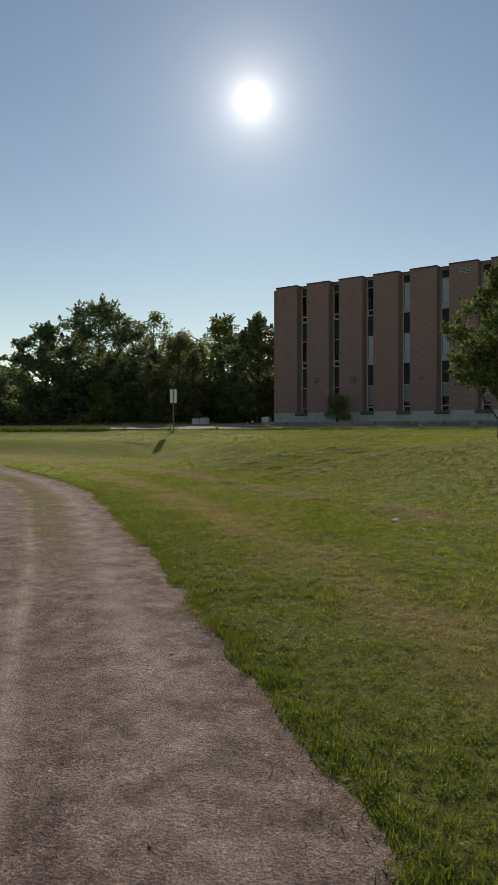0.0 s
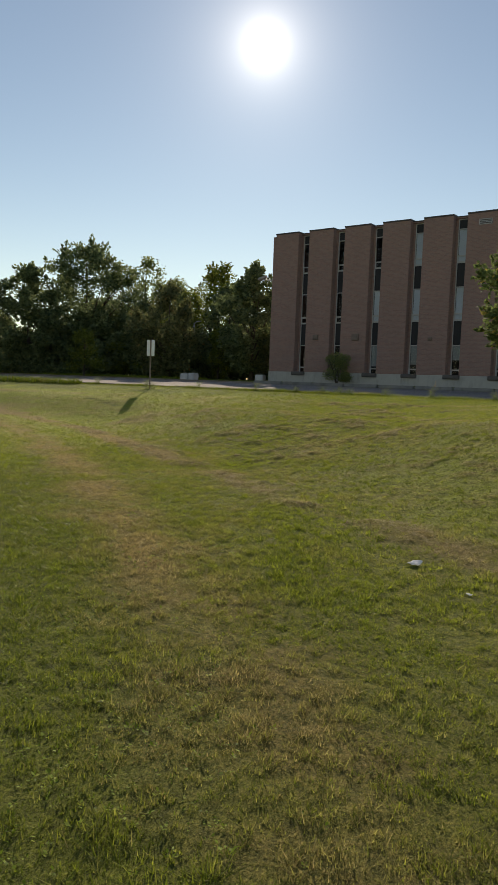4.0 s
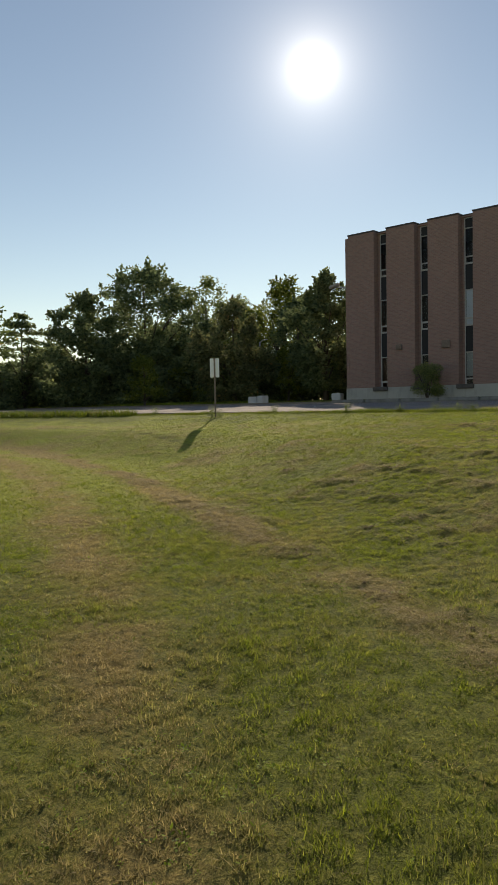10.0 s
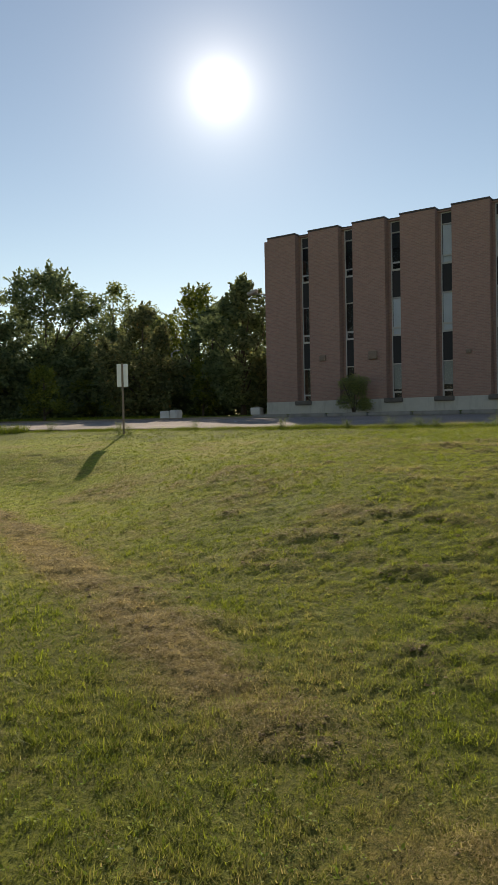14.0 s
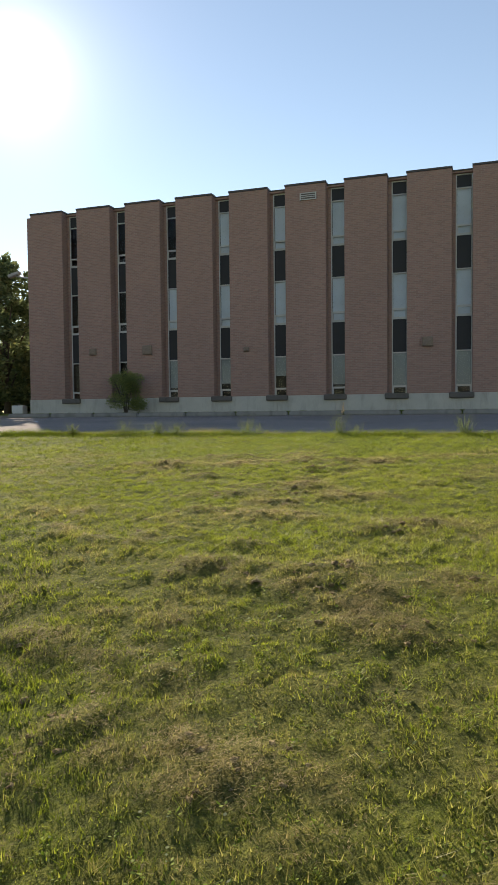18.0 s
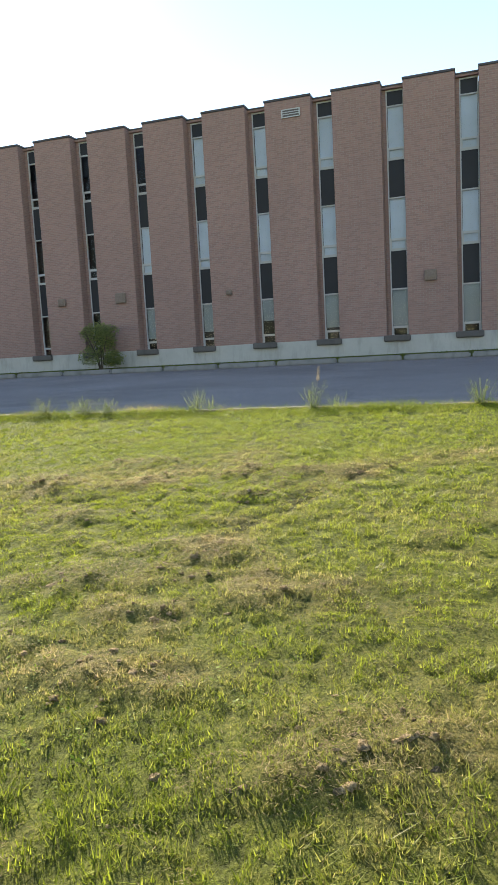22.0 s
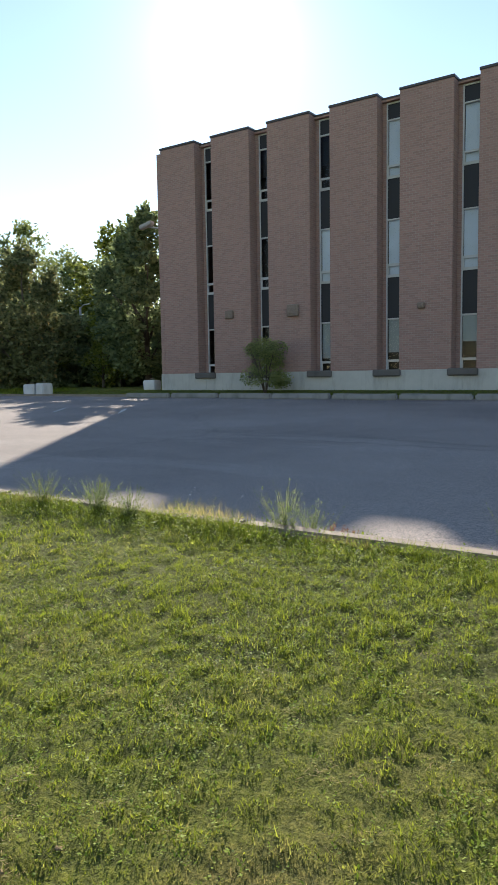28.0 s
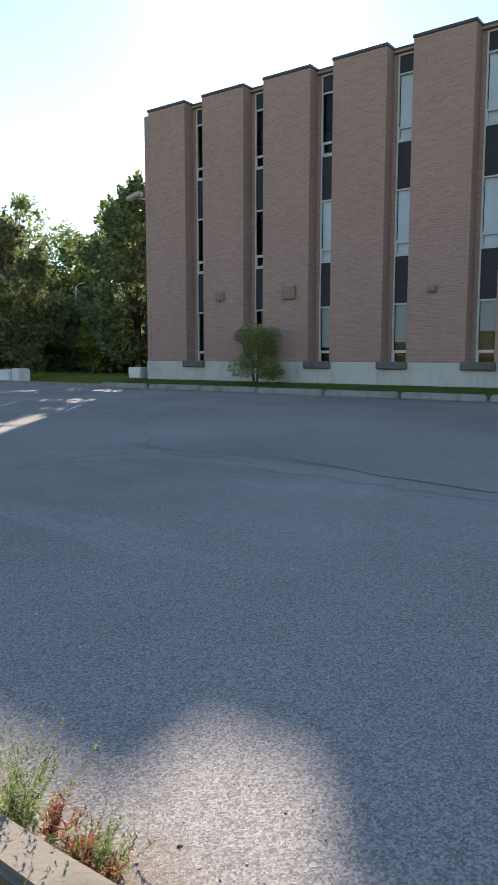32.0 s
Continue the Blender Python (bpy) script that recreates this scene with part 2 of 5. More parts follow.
def make_brick():
    k = Mat("brick", 0.9, spec=0.25)
    sep = k.n.new("ShaderNodeSeparateXYZ")
    k.link(k.pos, sep.inputs[0])
    comb = k.n.new("ShaderNodeCombineXYZ")
    k.link(k.math("ADD", sep.outputs[0], sep.outputs[1]), comb.inputs[0])
    k.link(sep.outputs[2], comb.inputs[1])
    b = k.n.new("ShaderNodeTexBrick")
    b.inputs["Scale"].default_value = 1.0
    b.inputs["Mortar Size"].default_value = 0.0065
    b.inputs["Mortar Smooth"].default_value = 0.2
    b.inputs["Bias"].default_value = -0.1
    b.inputs["Brick Width"].default_value = 0.245
    b.inputs["Row Height"].default_value = 0.083
    b.inputs["Color1"].default_value = (0.34, 0.205, 0.174, 1)
    b.inputs["Color2"].default_value = (0.25, 0.155, 0.138, 1)
    b.inputs["Mortar"].default_value = (0.33, 0.28, 0.25, 1)
    k.link(comb.outputs[0], b.inputs["Vector"])
    stain = k.noise(0.5, 5, 0.6, stretch=(1, 1, 0.35))
    c = k.mix(k.ramp(stain, (0.3, (0.35, 0.35, 0.35)), (0.75, (0, 0, 0))), b.outputs["Color"], (0.19, 0.13, 0.115))
    c = k.mix(k.ramp(k.noise(26, 3), (0.3, (0, 0, 0)), (0.8, (0.35, 0.35, 0.35))), c, (0.33, 0.21, 0.17))
    k.color(c)
    k.bump(k.math("SUBTRACT", 1.0, b.outputs["Fac"]), 0.6, 0.006)
    return k.m


def make_concrete(name, c, stain=(0.2, 0.19, 0.17), amount=0.6):
    k = Mat(name, 0.9, spec=0.25)
    n = k.noise(1.4, 6, 0.65)
    streak = k.noise(2.2, 5, 0.6, stretch=(1.2, 1.2, 0.3))
    base = k.mix(n, tuple(v * 0.8 for v in c), tuple(min(1, v * 1.12) for v in c))
    base = k.mix(k.ramp(streak, (0.5, (0, 0, 0)), (0.8, (amount, amount, amount))), base, stain)
    k.color(base)
    k.bump(k.noise(45, 4, 0.7), 0.5, 0.006)
    return k.m


def make_bark():
    k = Mat("bark", 0.95, spec=0.15)
    n = k.noise(14, 5, 0.65, stretch=(1, 1, 0.22))
    k.color(k.mix(n, (0.045, 0.035, 0.026), (0.17, 0.14, 0.11)))
    k.bump(n, 0.9, 0.03)
    return k.m


THATCH = make_thatch()
TURF, BLADE, GRAVEL, ASPHALT, BRICK, BARK = make_turf(), make_blade(), make_gravel(), make_asphalt(), make_brick(), make_bark()
PLINTH = make_concrete("plinth_concrete", (0.44, 0.43, 0.40))
SILL = make_concrete("sill_concrete", (0.12, 0.11, 0.105), (0.06, 0.056, 0.053))
KERB = make_concrete("kerb_concrete", (0.235, 0.195, 0.155), (0.11, 0.088, 0.063), 0.85)
STOP = make_concrete("stop_concrete", (0.25, 0.245, 0.235), (0.10, 0.105, 0.09), 0.8)
BLOCK = make_concrete("block_concrete", (0.55, 0.55, 0.55), (0.33, 0.33, 0.32))
FLASHING = plain("dark_flashing", (0.06, 0.055, 0.055), 0.45, 0.6, 0.2, 2.0, 0.0)
FRAME = plain("aluminium_frame", (0.46, 0.47, 0.48), 0.55, 0.1, 0.15, 3.0, 0.0)
SPANDREL = plain("spandrel_panel", (0.018, 0.02, 0.026), 0.6, 0.0, 0.25, 1.2, 0.0)
BLIND = plain("window_blind", (0.45, 0.52, 0.60), 0.85, 0.0, 0.2, 0.9, 0.0)
BLIND_PALE = plain("pale_blind", (0.22, 0.26, 0.28), 0.85, 0.0, 0.15, 0.9, 0.0)
# room surfaces coloured near black to stand for the unlit interior
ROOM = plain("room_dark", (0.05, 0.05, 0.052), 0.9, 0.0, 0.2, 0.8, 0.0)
ROOF = plain("roof_felt", (0.12, 0.12, 0.12), 0.95, 0.0, 0.2, 1.5, 0.1)
STEEL = plain("galvanised_steel", (0.42, 0.43, 0.43), 0.5, 0.7, 0.2, 9.0, 0.1)
SIGN = plain("sign_back", (0.72, 0.73, 0.74), 0.45, 0.15, 0.1, 7.0, 0.05)
LAMP_CASE = plain("lamp_housing", (0.30, 0.29, 0.28), 0.5, 0.2, 0.15, 5.0, 0.05)
PAPER = plain("litter_paper", (0.72, 0.71, 0.68), 0.8, 0.0, 0.25, 20.0, 0.2)
STRAW = plain("dry_seed", (0.55, 0.43, 0.30), 0.85, 0.0, 0.3, 40.0, 0.0)
RUST = plain("rusty_metal", (0.22, 0.17, 0.14), 0.8, 0.2, 0.35, 12.0, 0.2)
LEAF_DARK = make_leaf("leaf_dark", (0.08, 0.115, 0.06), (0.23, 0.28, 0.13), (0.30, 0.31, 0.11), 0.5)
LEAF_MAPLE = make_leaf("leaf_maple", (0.055, 0.085, 0.035), (0.17, 0.22, 0.075), (0.42, 0.30, 0.07), 0.45)
LEAF_RUST = make_leaf("leaf_rust", (0.075, 0.09, 0.045), (0.21, 0.225, 0.10), (0.34, 0.24, 0.09), 0.45)
LEAF_MID = make_leaf("leaf_mid", (0.10, 0.135, 0.055), (0.28, 0.32, 0.12), (0.38, 0.36, 0.1), 0.52)
LEAF_YELLOW = make_leaf("leaf_yellow", (0.06, 0.085, 0.02), (0.22, 0.25, 0.05), (0.40, 0.38, 0.06), 0.52)
LEAF_RED = make_leaf("leaf_red", (0.16, 0.06, 0.035), (0.36, 0.16, 0.08), (0.45, 0.30, 0.12), 0.45)
LEAF_FEATHER = make_leaf("leaf_feathery", (0.07, 0.10, 0.035), (0.24, 0.29, 0.10), (0.40, 0.38, 0.16), 0.5)
LEAF_WEED = make_leaf("leaf_weed", (0.04, 0.08, 0.010), (0.29, 0.39, 0.045), (0.46, 0.52, 0.09), 0.55, 0.62, 0.2)


def make_glass():
    k = Mat("window_glass", 0.04, spec=0.8)
    k.color((0.02, 0.025, 0.03))
    t = k.n.new("ShaderNodeBsdfTransparent")
    x = k.n.new("ShaderNodeMixShader")
    lw = k.n.new("ShaderNodeFresnel")
    lw.inputs[0].default_value = 1.22
    k.link(lw.outputs[0], x.inputs[0])
    g = k.n.new("ShaderNodeBsdfGlossy")
    g.inputs["Roughness"].default_value = 0.03
    k.link(t.outputs[0], x.inputs[1])
    k.link(g.outputs[0], x.inputs[2])
    k.link(x.outputs[0], k.n["Material Output"].inputs[0])
    return k.m


GLASS = make_glass()


def make_stone():
    k = Mat("loose_stone", 0.9, spec=0.2)
    n = k.n.new("ShaderNodeNewGeometry").outputs["Random Per Island"]
    k.color(k.ramp(n, (0.0, (0.15, 0.125, 0.118)), (0.55, (0.36, 0.30, 0.275)), (1.0, (0.66, 0.57, 0.52))))
    return k.m


def make_clod():
    k = Mat("torn_turf", 0.95, spec=0.08)
    n = k.noise(45, 5, 0.8)
    f = k.noise(160, 3, 0.8, stretch=(1, 0.4, 1))
    c = k.mix(k.ramp(n, (0.35, (0, 0, 0)), (0.65, (1, 1, 1))), (0.17, 0.125, 0.07), (0.58, 0.46, 0.26))
    c = k.mix(0.8, c, k.ramp(f, (0.3, (0.4, 0.4, 0.4)), (0.7, (1.5, 1.45, 1.4))), "MULTIPLY")
    k.color(c)
    k.bump(k.math("ADD", n, f), 1.0, 0.02)
    return k.m


STONE, CLOD = make_stone(), make_clod()


# ---------------------------------------------------------------- mesh helpers
def mesh_from(name, verts, faces, material, smooth=False):
    me = bpy.data.meshes.new(name)
    me.from_pydata(verts, [], faces)
    me.materials.append(material)
    if smooth:
        me.polygons.foreach_set("use_smooth", [True] * len(me.polygons))
    me.update()
    return me


def tri_mesh(name, co, material, per=3, **attrs):
    """A mesh of loose triangles or quads from an array (faces, per, 3), with float attributes by face."""
    nf = len(co)
    me = bpy.data.meshes.new(name)
    me.vertices.add(nf * per)
    me.vertices.foreach_set("co", co.astype(np.float32).ravel())
    me.loops.add(nf * per)
    me.loops.foreach_set("vertex_index", np.arange(nf * per, dtype=np.int32))
    me.polygons.add(nf)
    me.polygons.foreach_set("loop_start", np.arange(nf, dtype=np.int32) * per)
    me.materials.append(material)
    for key, value in attrs.items():
        a = me.attributes.new(key, "FLOAT", "POINT")
        a.data.foreach_set("value", np.repeat(value.astype(np.float32), per))
    me.update(calc_edges=True)
    return me


def part(name, bm, material, parent=None, label=""):
    """Links a bmesh, or a mesh that is ready, as one mesh object under a thing or a part."""
    if isinstance(bm, bmesh.types.BMesh):
        me = bpy.data.meshes.new(name)
        bm.to_mesh(me)
        bm.free()
        me.materials.append(material)
    else:
        me = bm
    ob = new(name, me)
    if parent:
        ob.parent = parent
    if label:
        tagged(ob, label)
    return ob


def box(x0, x1, y0, y1, z0, z1, bevel=0.0, segments=1):
    bm = bmesh.new()
    bmesh.ops.create_cube(bm, size=1.0)
    for v in bm.verts:
        v.co = Vector(((x0 + x1) / 2 + v.co.x * (x1 - x0), (y0 + y1) / 2 + v.co.y * (y1 - y0), (z0 + z1) / 2 + v.co.z * (z1 - z0)))
    if bevel:
        bmesh.ops.bevel(bm, geom=bm.edges[:], offset=bevel, segments=segments, affect="EDGES")
    return bm


def rough_box(x0, x1, y0, y1, z0, z1, bevel, amount, seed, cuts=3):
    bm = box(x0, x1, y0, y1, z0, z1, bevel, 2)
    bmesh.ops.subdivide_edges(bm, edges=[e for e in bm.edges if e.calc_length() > 0.3], cuts=cuts, use_grid_fill=True)
    for v in bm.verts:
        v.co += noise.noise_vector(v.co * 4 + Vector((seed, 0, 0))) * amount
    return bm


def tube(points, radii, sides=7, cap=True):
    """Verts and faces of a tapered tube along points."""
    verts, faces = [], []
    pts = [Vector(p) for p in points]
    for i, (p, r) in enumerate(zip(pts, radii)):
        d = (pts[min(i + 1, len(pts) - 1)] - pts[max(i - 1, 0)]).normalized()
        a = d.orthogonal().normalized() if abs(d.z) < 0.9 else Vector((1, 0, 0))
        a = (a - d * a.dot(d)).normalized()
        b = d.cross(a)
        for k in range(sides):
            q = 2 * math.pi * k / sides
            verts.append(p + (a * math.cos(q) + b * math.sin(q)) * r)
    for i in range(len(pts) - 1):
        for k in range(sides):
            k2 = (k + 1) % sides
            faces.append((i * sides + k, i * sides + k2, (i + 1) * sides + k2, (i + 1) * sides + k))
    if cap:
        faces.append(tuple(range(sides - 1, -1, -1)))
        faces.append(tuple((len(pts) - 1) * sides + k for k in range(sides)))
    return verts, faces


def tube_part(name, points, radii, material, parent, sides=7, label=""):
    v, f = tube(points, radii, sides)
    return part(name, mesh_from(name, v, f, material, True), material, parent, label)


def thing(name, place, label, category, group=""):
    ob = new(name)
    ob.empty_display_size = 0.2
    ob.location = place
    return tagged(ob, label, category, group)


# ---------------------------------------------------------------- the lie of the land
EDGE = np.array([(30, -22), (14, -9.5), (6, -3.6), (2, -0.1), (-0.74, 2.24), (-2.61, 3.72), (-4.3, 5.05), (-6.0, 6.4), (-8.0, 7.8), (-9.6, 9.0),
                 (-11.2, 10.2), (-13.7, 11.6), (-17.4, 13.5), (-21.6, 15.35), (-26, 17.2), (-31.9, 19.2), (-41, 20.9), (-48, 20.2), (-70, 13)], float)
BAND = np.array([(6, -1.5), (1.6, 2.3), (-1.2, 4.6), (-2.4, 5.6), (-4.1, 6.9), (-6.2, 8.3), (-8.0, 9.6), (-9.9, 10.9), (-12.0, 12.3), (-14.5, 13.8), (-19, 16.3), (-26, 19.4), (-32, 21.2)], float)
TOE = np.array([(2, 7.2), (-5, 11.0), (-8.1, 12.6), (-10.4, 13.8), (-12.4, 14.9), (-14.8, 16.2), (-18.5, 18.2), (-21.3, 19.3), (-26, 21.2), (-32, 22.8)], float)
FAR_RUT = np.array([(-32, 24.6), (-28.35, 24.1), (-25.4, 23.66), (-23.3, 23.05), (-21.5, 22.4)], float)
RUT = np.array([(-10.9, 21.7), (-10.8, 22.6), (-10.65, 23.0), (-10.35, 24.0), (-10.15, 24.44), (-9.12, 25.2), (-8.0, 25.7)], float)
AHEAD = np.array([(-0.6, 1.4), (-1.6, 2.6), (-2.9, 4.6), (-4.8, 7.6), (-7.0, 8.8), (-9.5, 11.5), (-10.5, 13.8), (-10.0, 17.3), (-9.8, 19.5), (-10.2, 21.1), (-11.4, 22.6), (-11.6, 24.6), (-12.2, 27.4)], float)
WALK = np.array([(0.5, -1), (-1.4, 3.0), (-4.3, 6.6), (-8.1, 10.1), (-9.0, 13.0), (-9.0, 17.0), (-9.8, 20.5), (-10.8, 24.5), (-11.6, 28.0)], float)


def to_line(x, y, line):
    """Distance to a polyline, and on which side (+: to the right of its way)."""
    best = np.full(np.shape(x), 1e9)
    side = np.zeros(np.shape(x))
    for (ax, ay), (bx, by) in zip(line[:-1], line[1:]):
        dx, dy = bx - ax, by - ay
        u = np.clip(((x - ax) * dx + (y - ay) * dy) / (dx * dx + dy * dy), 0, 1)
        ex, ey = x - ax - u * dx, y - ay - u * dy
        d = np.hypot(ex, ey)
        s = dy * ex - dx * ey
        side = np.where(d < best, s, side)
        best = np.minimum(best, d)
    return best, np.sign(side)


def field(line, signed=False):
    """A sampler for the distance to a line, worked out once on a grid."""
    fx, fy, st = np.arange(-80, 36, 0.25), np.arange(-26, 60, 0.25), 0.25
    d, s = to_line(*np.meshgrid(fx, fy), line)
    g = d * -s if signed else d

    def sample(x, y):
        u = np.clip((np.asarray(x, float) + 80) / st, 0, len(fx) - 1.001)
        v = np.clip((np.asarray(y, float) + 26) / st, 0, len(fy) - 1.001)
        i, j = u.astype(int), v.astype(int)
        a, b = u - i, v - j
        return (g[j, i] * (1 - a) + g[j, i + 1] * a) * (1 - b) + (g[j + 1, i] * (1 - a) + g[j + 1, i + 1] * a) * b
    return sample


def wave(x, y, seed=0.0):
    """A cheap smooth noise between about -1 and 1."""
    return (np.sin(1.3 * x + 2.1 * y + seed) + np.sin(2.7 * x - 1.7 * y + 2 * seed + 1.3) + np.sin(-3.9 * x + 3.1 * y + 3 * seed)
            + np.sin(5.3 * x + 4.7 * y - seed)) / 4


DICE = np.random.RandomState(3).uniform(0, 1, (256, 256))


def vnoise(x, y, scale, seed=0):
    """Value noise between 0 and 1; scale is in cells to the metre."""
    u, v = np.asarray(x, float) * scale + 71.3 * seed, np.asarray(y, float) * scale + 37.7 * seed
    i, j = np.floor(u).astype(int), np.floor(v).astype(int)
    a, b = u - i, v - j
    a, b = a * a * (3 - 2 * a), b * b * (3 - 2 * b)
    g = lambda p, q: DICE[p & 255, q & 255]
    return (g(i, j) * (1 - a) + g(i + 1, j) * a) * (1 - b) + (g(i, j + 1) * (1 - a) + g(i + 1, j + 1) * a) * b


def lump(x, y, seed=0.0):
    k = int(seed * 10)
    return (vnoise(x, y, 1.3, k) - 0.5) * 1.2 + (vnoise(x, y, 3.1, k + 1) - 0.5) * 0.8 + (vnoise(x, y, 6.7, k + 2) - 0.5) * 0.5


def toe_line(x):
    """Where the bank begins."""
    return np.interp(x, [-60, -20, -16, 0], [26.6, 19.85, 16.96, 8.29])


def land(x, y):
    x, y = np.asarray(x, float), np.asarray(y, float)
    toe = toe_line(x)
    toe = np.clip(toe, 8.5, 24.5)
    u = (y - toe) / (28 - toe)
    z = np.interp(u, [0, 0.06, 0.13, 0.2, 0.3, 0.37, 0.65, 0.75, 1.0], [0, 0.03, 0.13, 0.3, 0.57, 0.74, 0.98, 1.07, 1.28])
    z = z + 0.34 * np.clip((x + 9) / 3.5, 0, 1) * np.clip(1 - (x - 2) / 20, 0, 1) * np.interp(u, [0.1, 0.35, 0.6, 1.0], [0, 1, 0.55, 0])
    z = np.where(y > 28, np.interp(y, [28, 28.35, 46, 49.6, 70, 400], [1.28, 1.12, 1.5, 1.8, 1.9, 2.2]), z)
    return z


def bumps(x, y):
    toe = np.clip(toe_line(x), 8.5, 24.5)
    slope = np.clip((y - toe + 0.5) / 1.5, 0, 1) * np.clip((26.5 - y) / 2, 0.15, 1)
    a = 0.006 + 0.002 * slope
    return a * lump(x, y, 0.7) * np.where((y > 27.8), 0.1, 1)


from_band, from_toe, from_rut, from_walk, from_edge, from_ahead = field(BAND), field(TOE), field(RUT), field(WALK), field(EDGE), field(AHEAD)

from_far_rut = field(FAR_RUT)


def earth_shade(x, y):
    """Earth in the ruts, plus shade of grass edge and verge put into colour."""
    # the building's shade on the verge, put into the ground colour
    verge = 0.65 * (y > 46.2) * (y < 49.8) * (x > -33.8)
    near = np.minimum(from_rut(x, y) + 0.04, from_far_rut(x, y))
    return np.clip(np.exp(-(near / 0.13) ** 2) * (0.35 + 1.1 * vnoise(x, y, 2.4, 31)) - 0.15, 0, 0.85) + verge


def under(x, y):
    """Earth, and shade in gaps between blades, put into the ground colour along AHEAD."""
    return np.clip(earth_shade(x, y) + np.interp(from_ahead(x, y), [0, 2.5, 4.5, 7.0], [0.62, 0.55, 0.25, 0.0]) * (y < 28) * np.clip(1.1 - np.clip(dryness(x, y), 0, 1), 0, 1), 0, 0.9)


def dryness(x, y):
    d1 = from_band(x, y)
    d2 = from_toe(x, y)
    d3 = from_rut(x, y)
    toe_y = np.clip(toe_line(x), 8.5, 24.5)
    n = wave(x * 0.9, y * 0.9, 4.2)
    n2 = lump(x * 0.8, y * 0.8, 2.0)
    dry = 0.66 * np.exp(-(d1 / 0.55) ** 2) * (0.8 + 0.3 * n + 0.5 * n2)
    dry = dry + 0.8 * np.exp(-(d2 / 0.34) ** 2) * (0.7 + 0.8 * n2) * np.interp(x, [-12.5, -9.5], [1.0, 0.45])
    dry = dry + 0.3 * np.exp(-(d3 / 0.2) ** 2)
    slope = np.clip((y - toe_y) / 1.5, 0, 1) * np.clip((27.0 - y) / 2.0, 0, 1)
    dry = dry + slope * (0.05 + 0.26 * n2 + 0.1 * n)
    lush = np.clip((y - 24.8) / 1.8, 0, 1)
    dry = dry - lush * (0.3 - 0.3 * np.clip(n2, -0.3, 1))
    de = from_edge(x, y)
    dry = dry - 0.1 * np.exp(-(de / 0.9) ** 2) - 0.6 * np.clip((y - 45.5) / 0.5, 0, 1)
    dry = dry + 0.24 * torn(x, y)
    return np.clip(dry, -0.5, 1.0)


def axis(stops):
    out = []
    for (a, step), (b, _) in zip(stops[:-1], stops[1:]):
        out += list(np.arange(a, b - 1e-6, step))
    return np.array(out + [stops[-1][0]])


def sheet(name, xs, ys, zfun, material, keep=None, **attrs):
    X, Y = np.meshgrid(xs, ys)
    Z = zfun(X, Y)
    nx, ny = len(xs), len(ys)
    co = np.stack([X, Y, Z], -1).reshape(-1, 3)
    i = np.arange(nx * ny).reshape(ny, nx)
    q = np.stack([i[:-1, :-1], i[:-1, 1:], i[1:, 1:], i[1:, :-1]], -1).reshape(-1, 4)
    if keep is not None:
        k = keep(X, Y).reshape(-1)
        q = q[k[q].all(axis=1)]
    me = bpy.data.meshes.new(name)
    me.vertices.add(len(co))
    me.vertices.foreach_set("co", co.astype(np.float32).ravel())
    me.loops.add(q.size)
    me.loops.foreach_set("vertex_index", q.astype(np.int32).ravel())
    me.polygons.add(len(q))
    me.polygons.foreach_set("loop_start", np.arange(len(q), dtype=np.int32) * 4)
    me.polygons.foreach_set("use_smooth", np.ones(len(q), dtype=bool))
    me.materials.append(material)
    for key, f in attrs.items():
        a = me.attributes.new(key, "FLOAT", "POINT")
        a.data.foreach_set("value", f(X, Y).astype(np.float32).ravel())
    me.update(calc_edges=True)
    return me


def smooth_line(line, step):
    """A polyline rounded and cut into even steps."""
    s = np.concatenate([[0], np.cumsum(np.hypot(*np.diff(line, axis=0).T))])
    u = np.arange(0, s[-1], step)
    p = np.stack([np.interp(u, s, line[:, 0]), np.interp(u, s, line[:, 1])], 1)
    w = int(1.2 / step)
    pad = np.concatenate([np.repeat(p[:1], w, 0), p, np.repeat(p[-1:], w, 0)])
    c = np.cumsum(np.concatenate([np.zeros((1, 2)), pad]), axis=0)
    return (c[2 * w:] - c[:-2 * w])[:len(p)] / (2 * w)


past_edge = field(smooth_line(EDGE, 0.5), True)


def into_track(x, y):
    return past_edge(x, y) + 0.07 * wave(x * 1.7, y * 1.7, 9.0) + 0.02 * wave(x * 6, y * 6, 2.0)


def on_track(x, y, grow=0.0):
    d = into_track(x, y)
    return (d > -grow) & (d < 6.5)


def track_weed(x, y, o):
    """How weedy the track is: along its edge, and in a strip that widens towards the bend."""
    far = np.clip((y - 2.5) / 5.0, 0, 1)
    return 0.14 * np.exp(-(o / 0.25) ** 2) + (0.05 + 0.30 * far) * np.exp(-((o - 1.15 + 0.1 * far) / (0.3 + 0.2 * far)) ** 2)


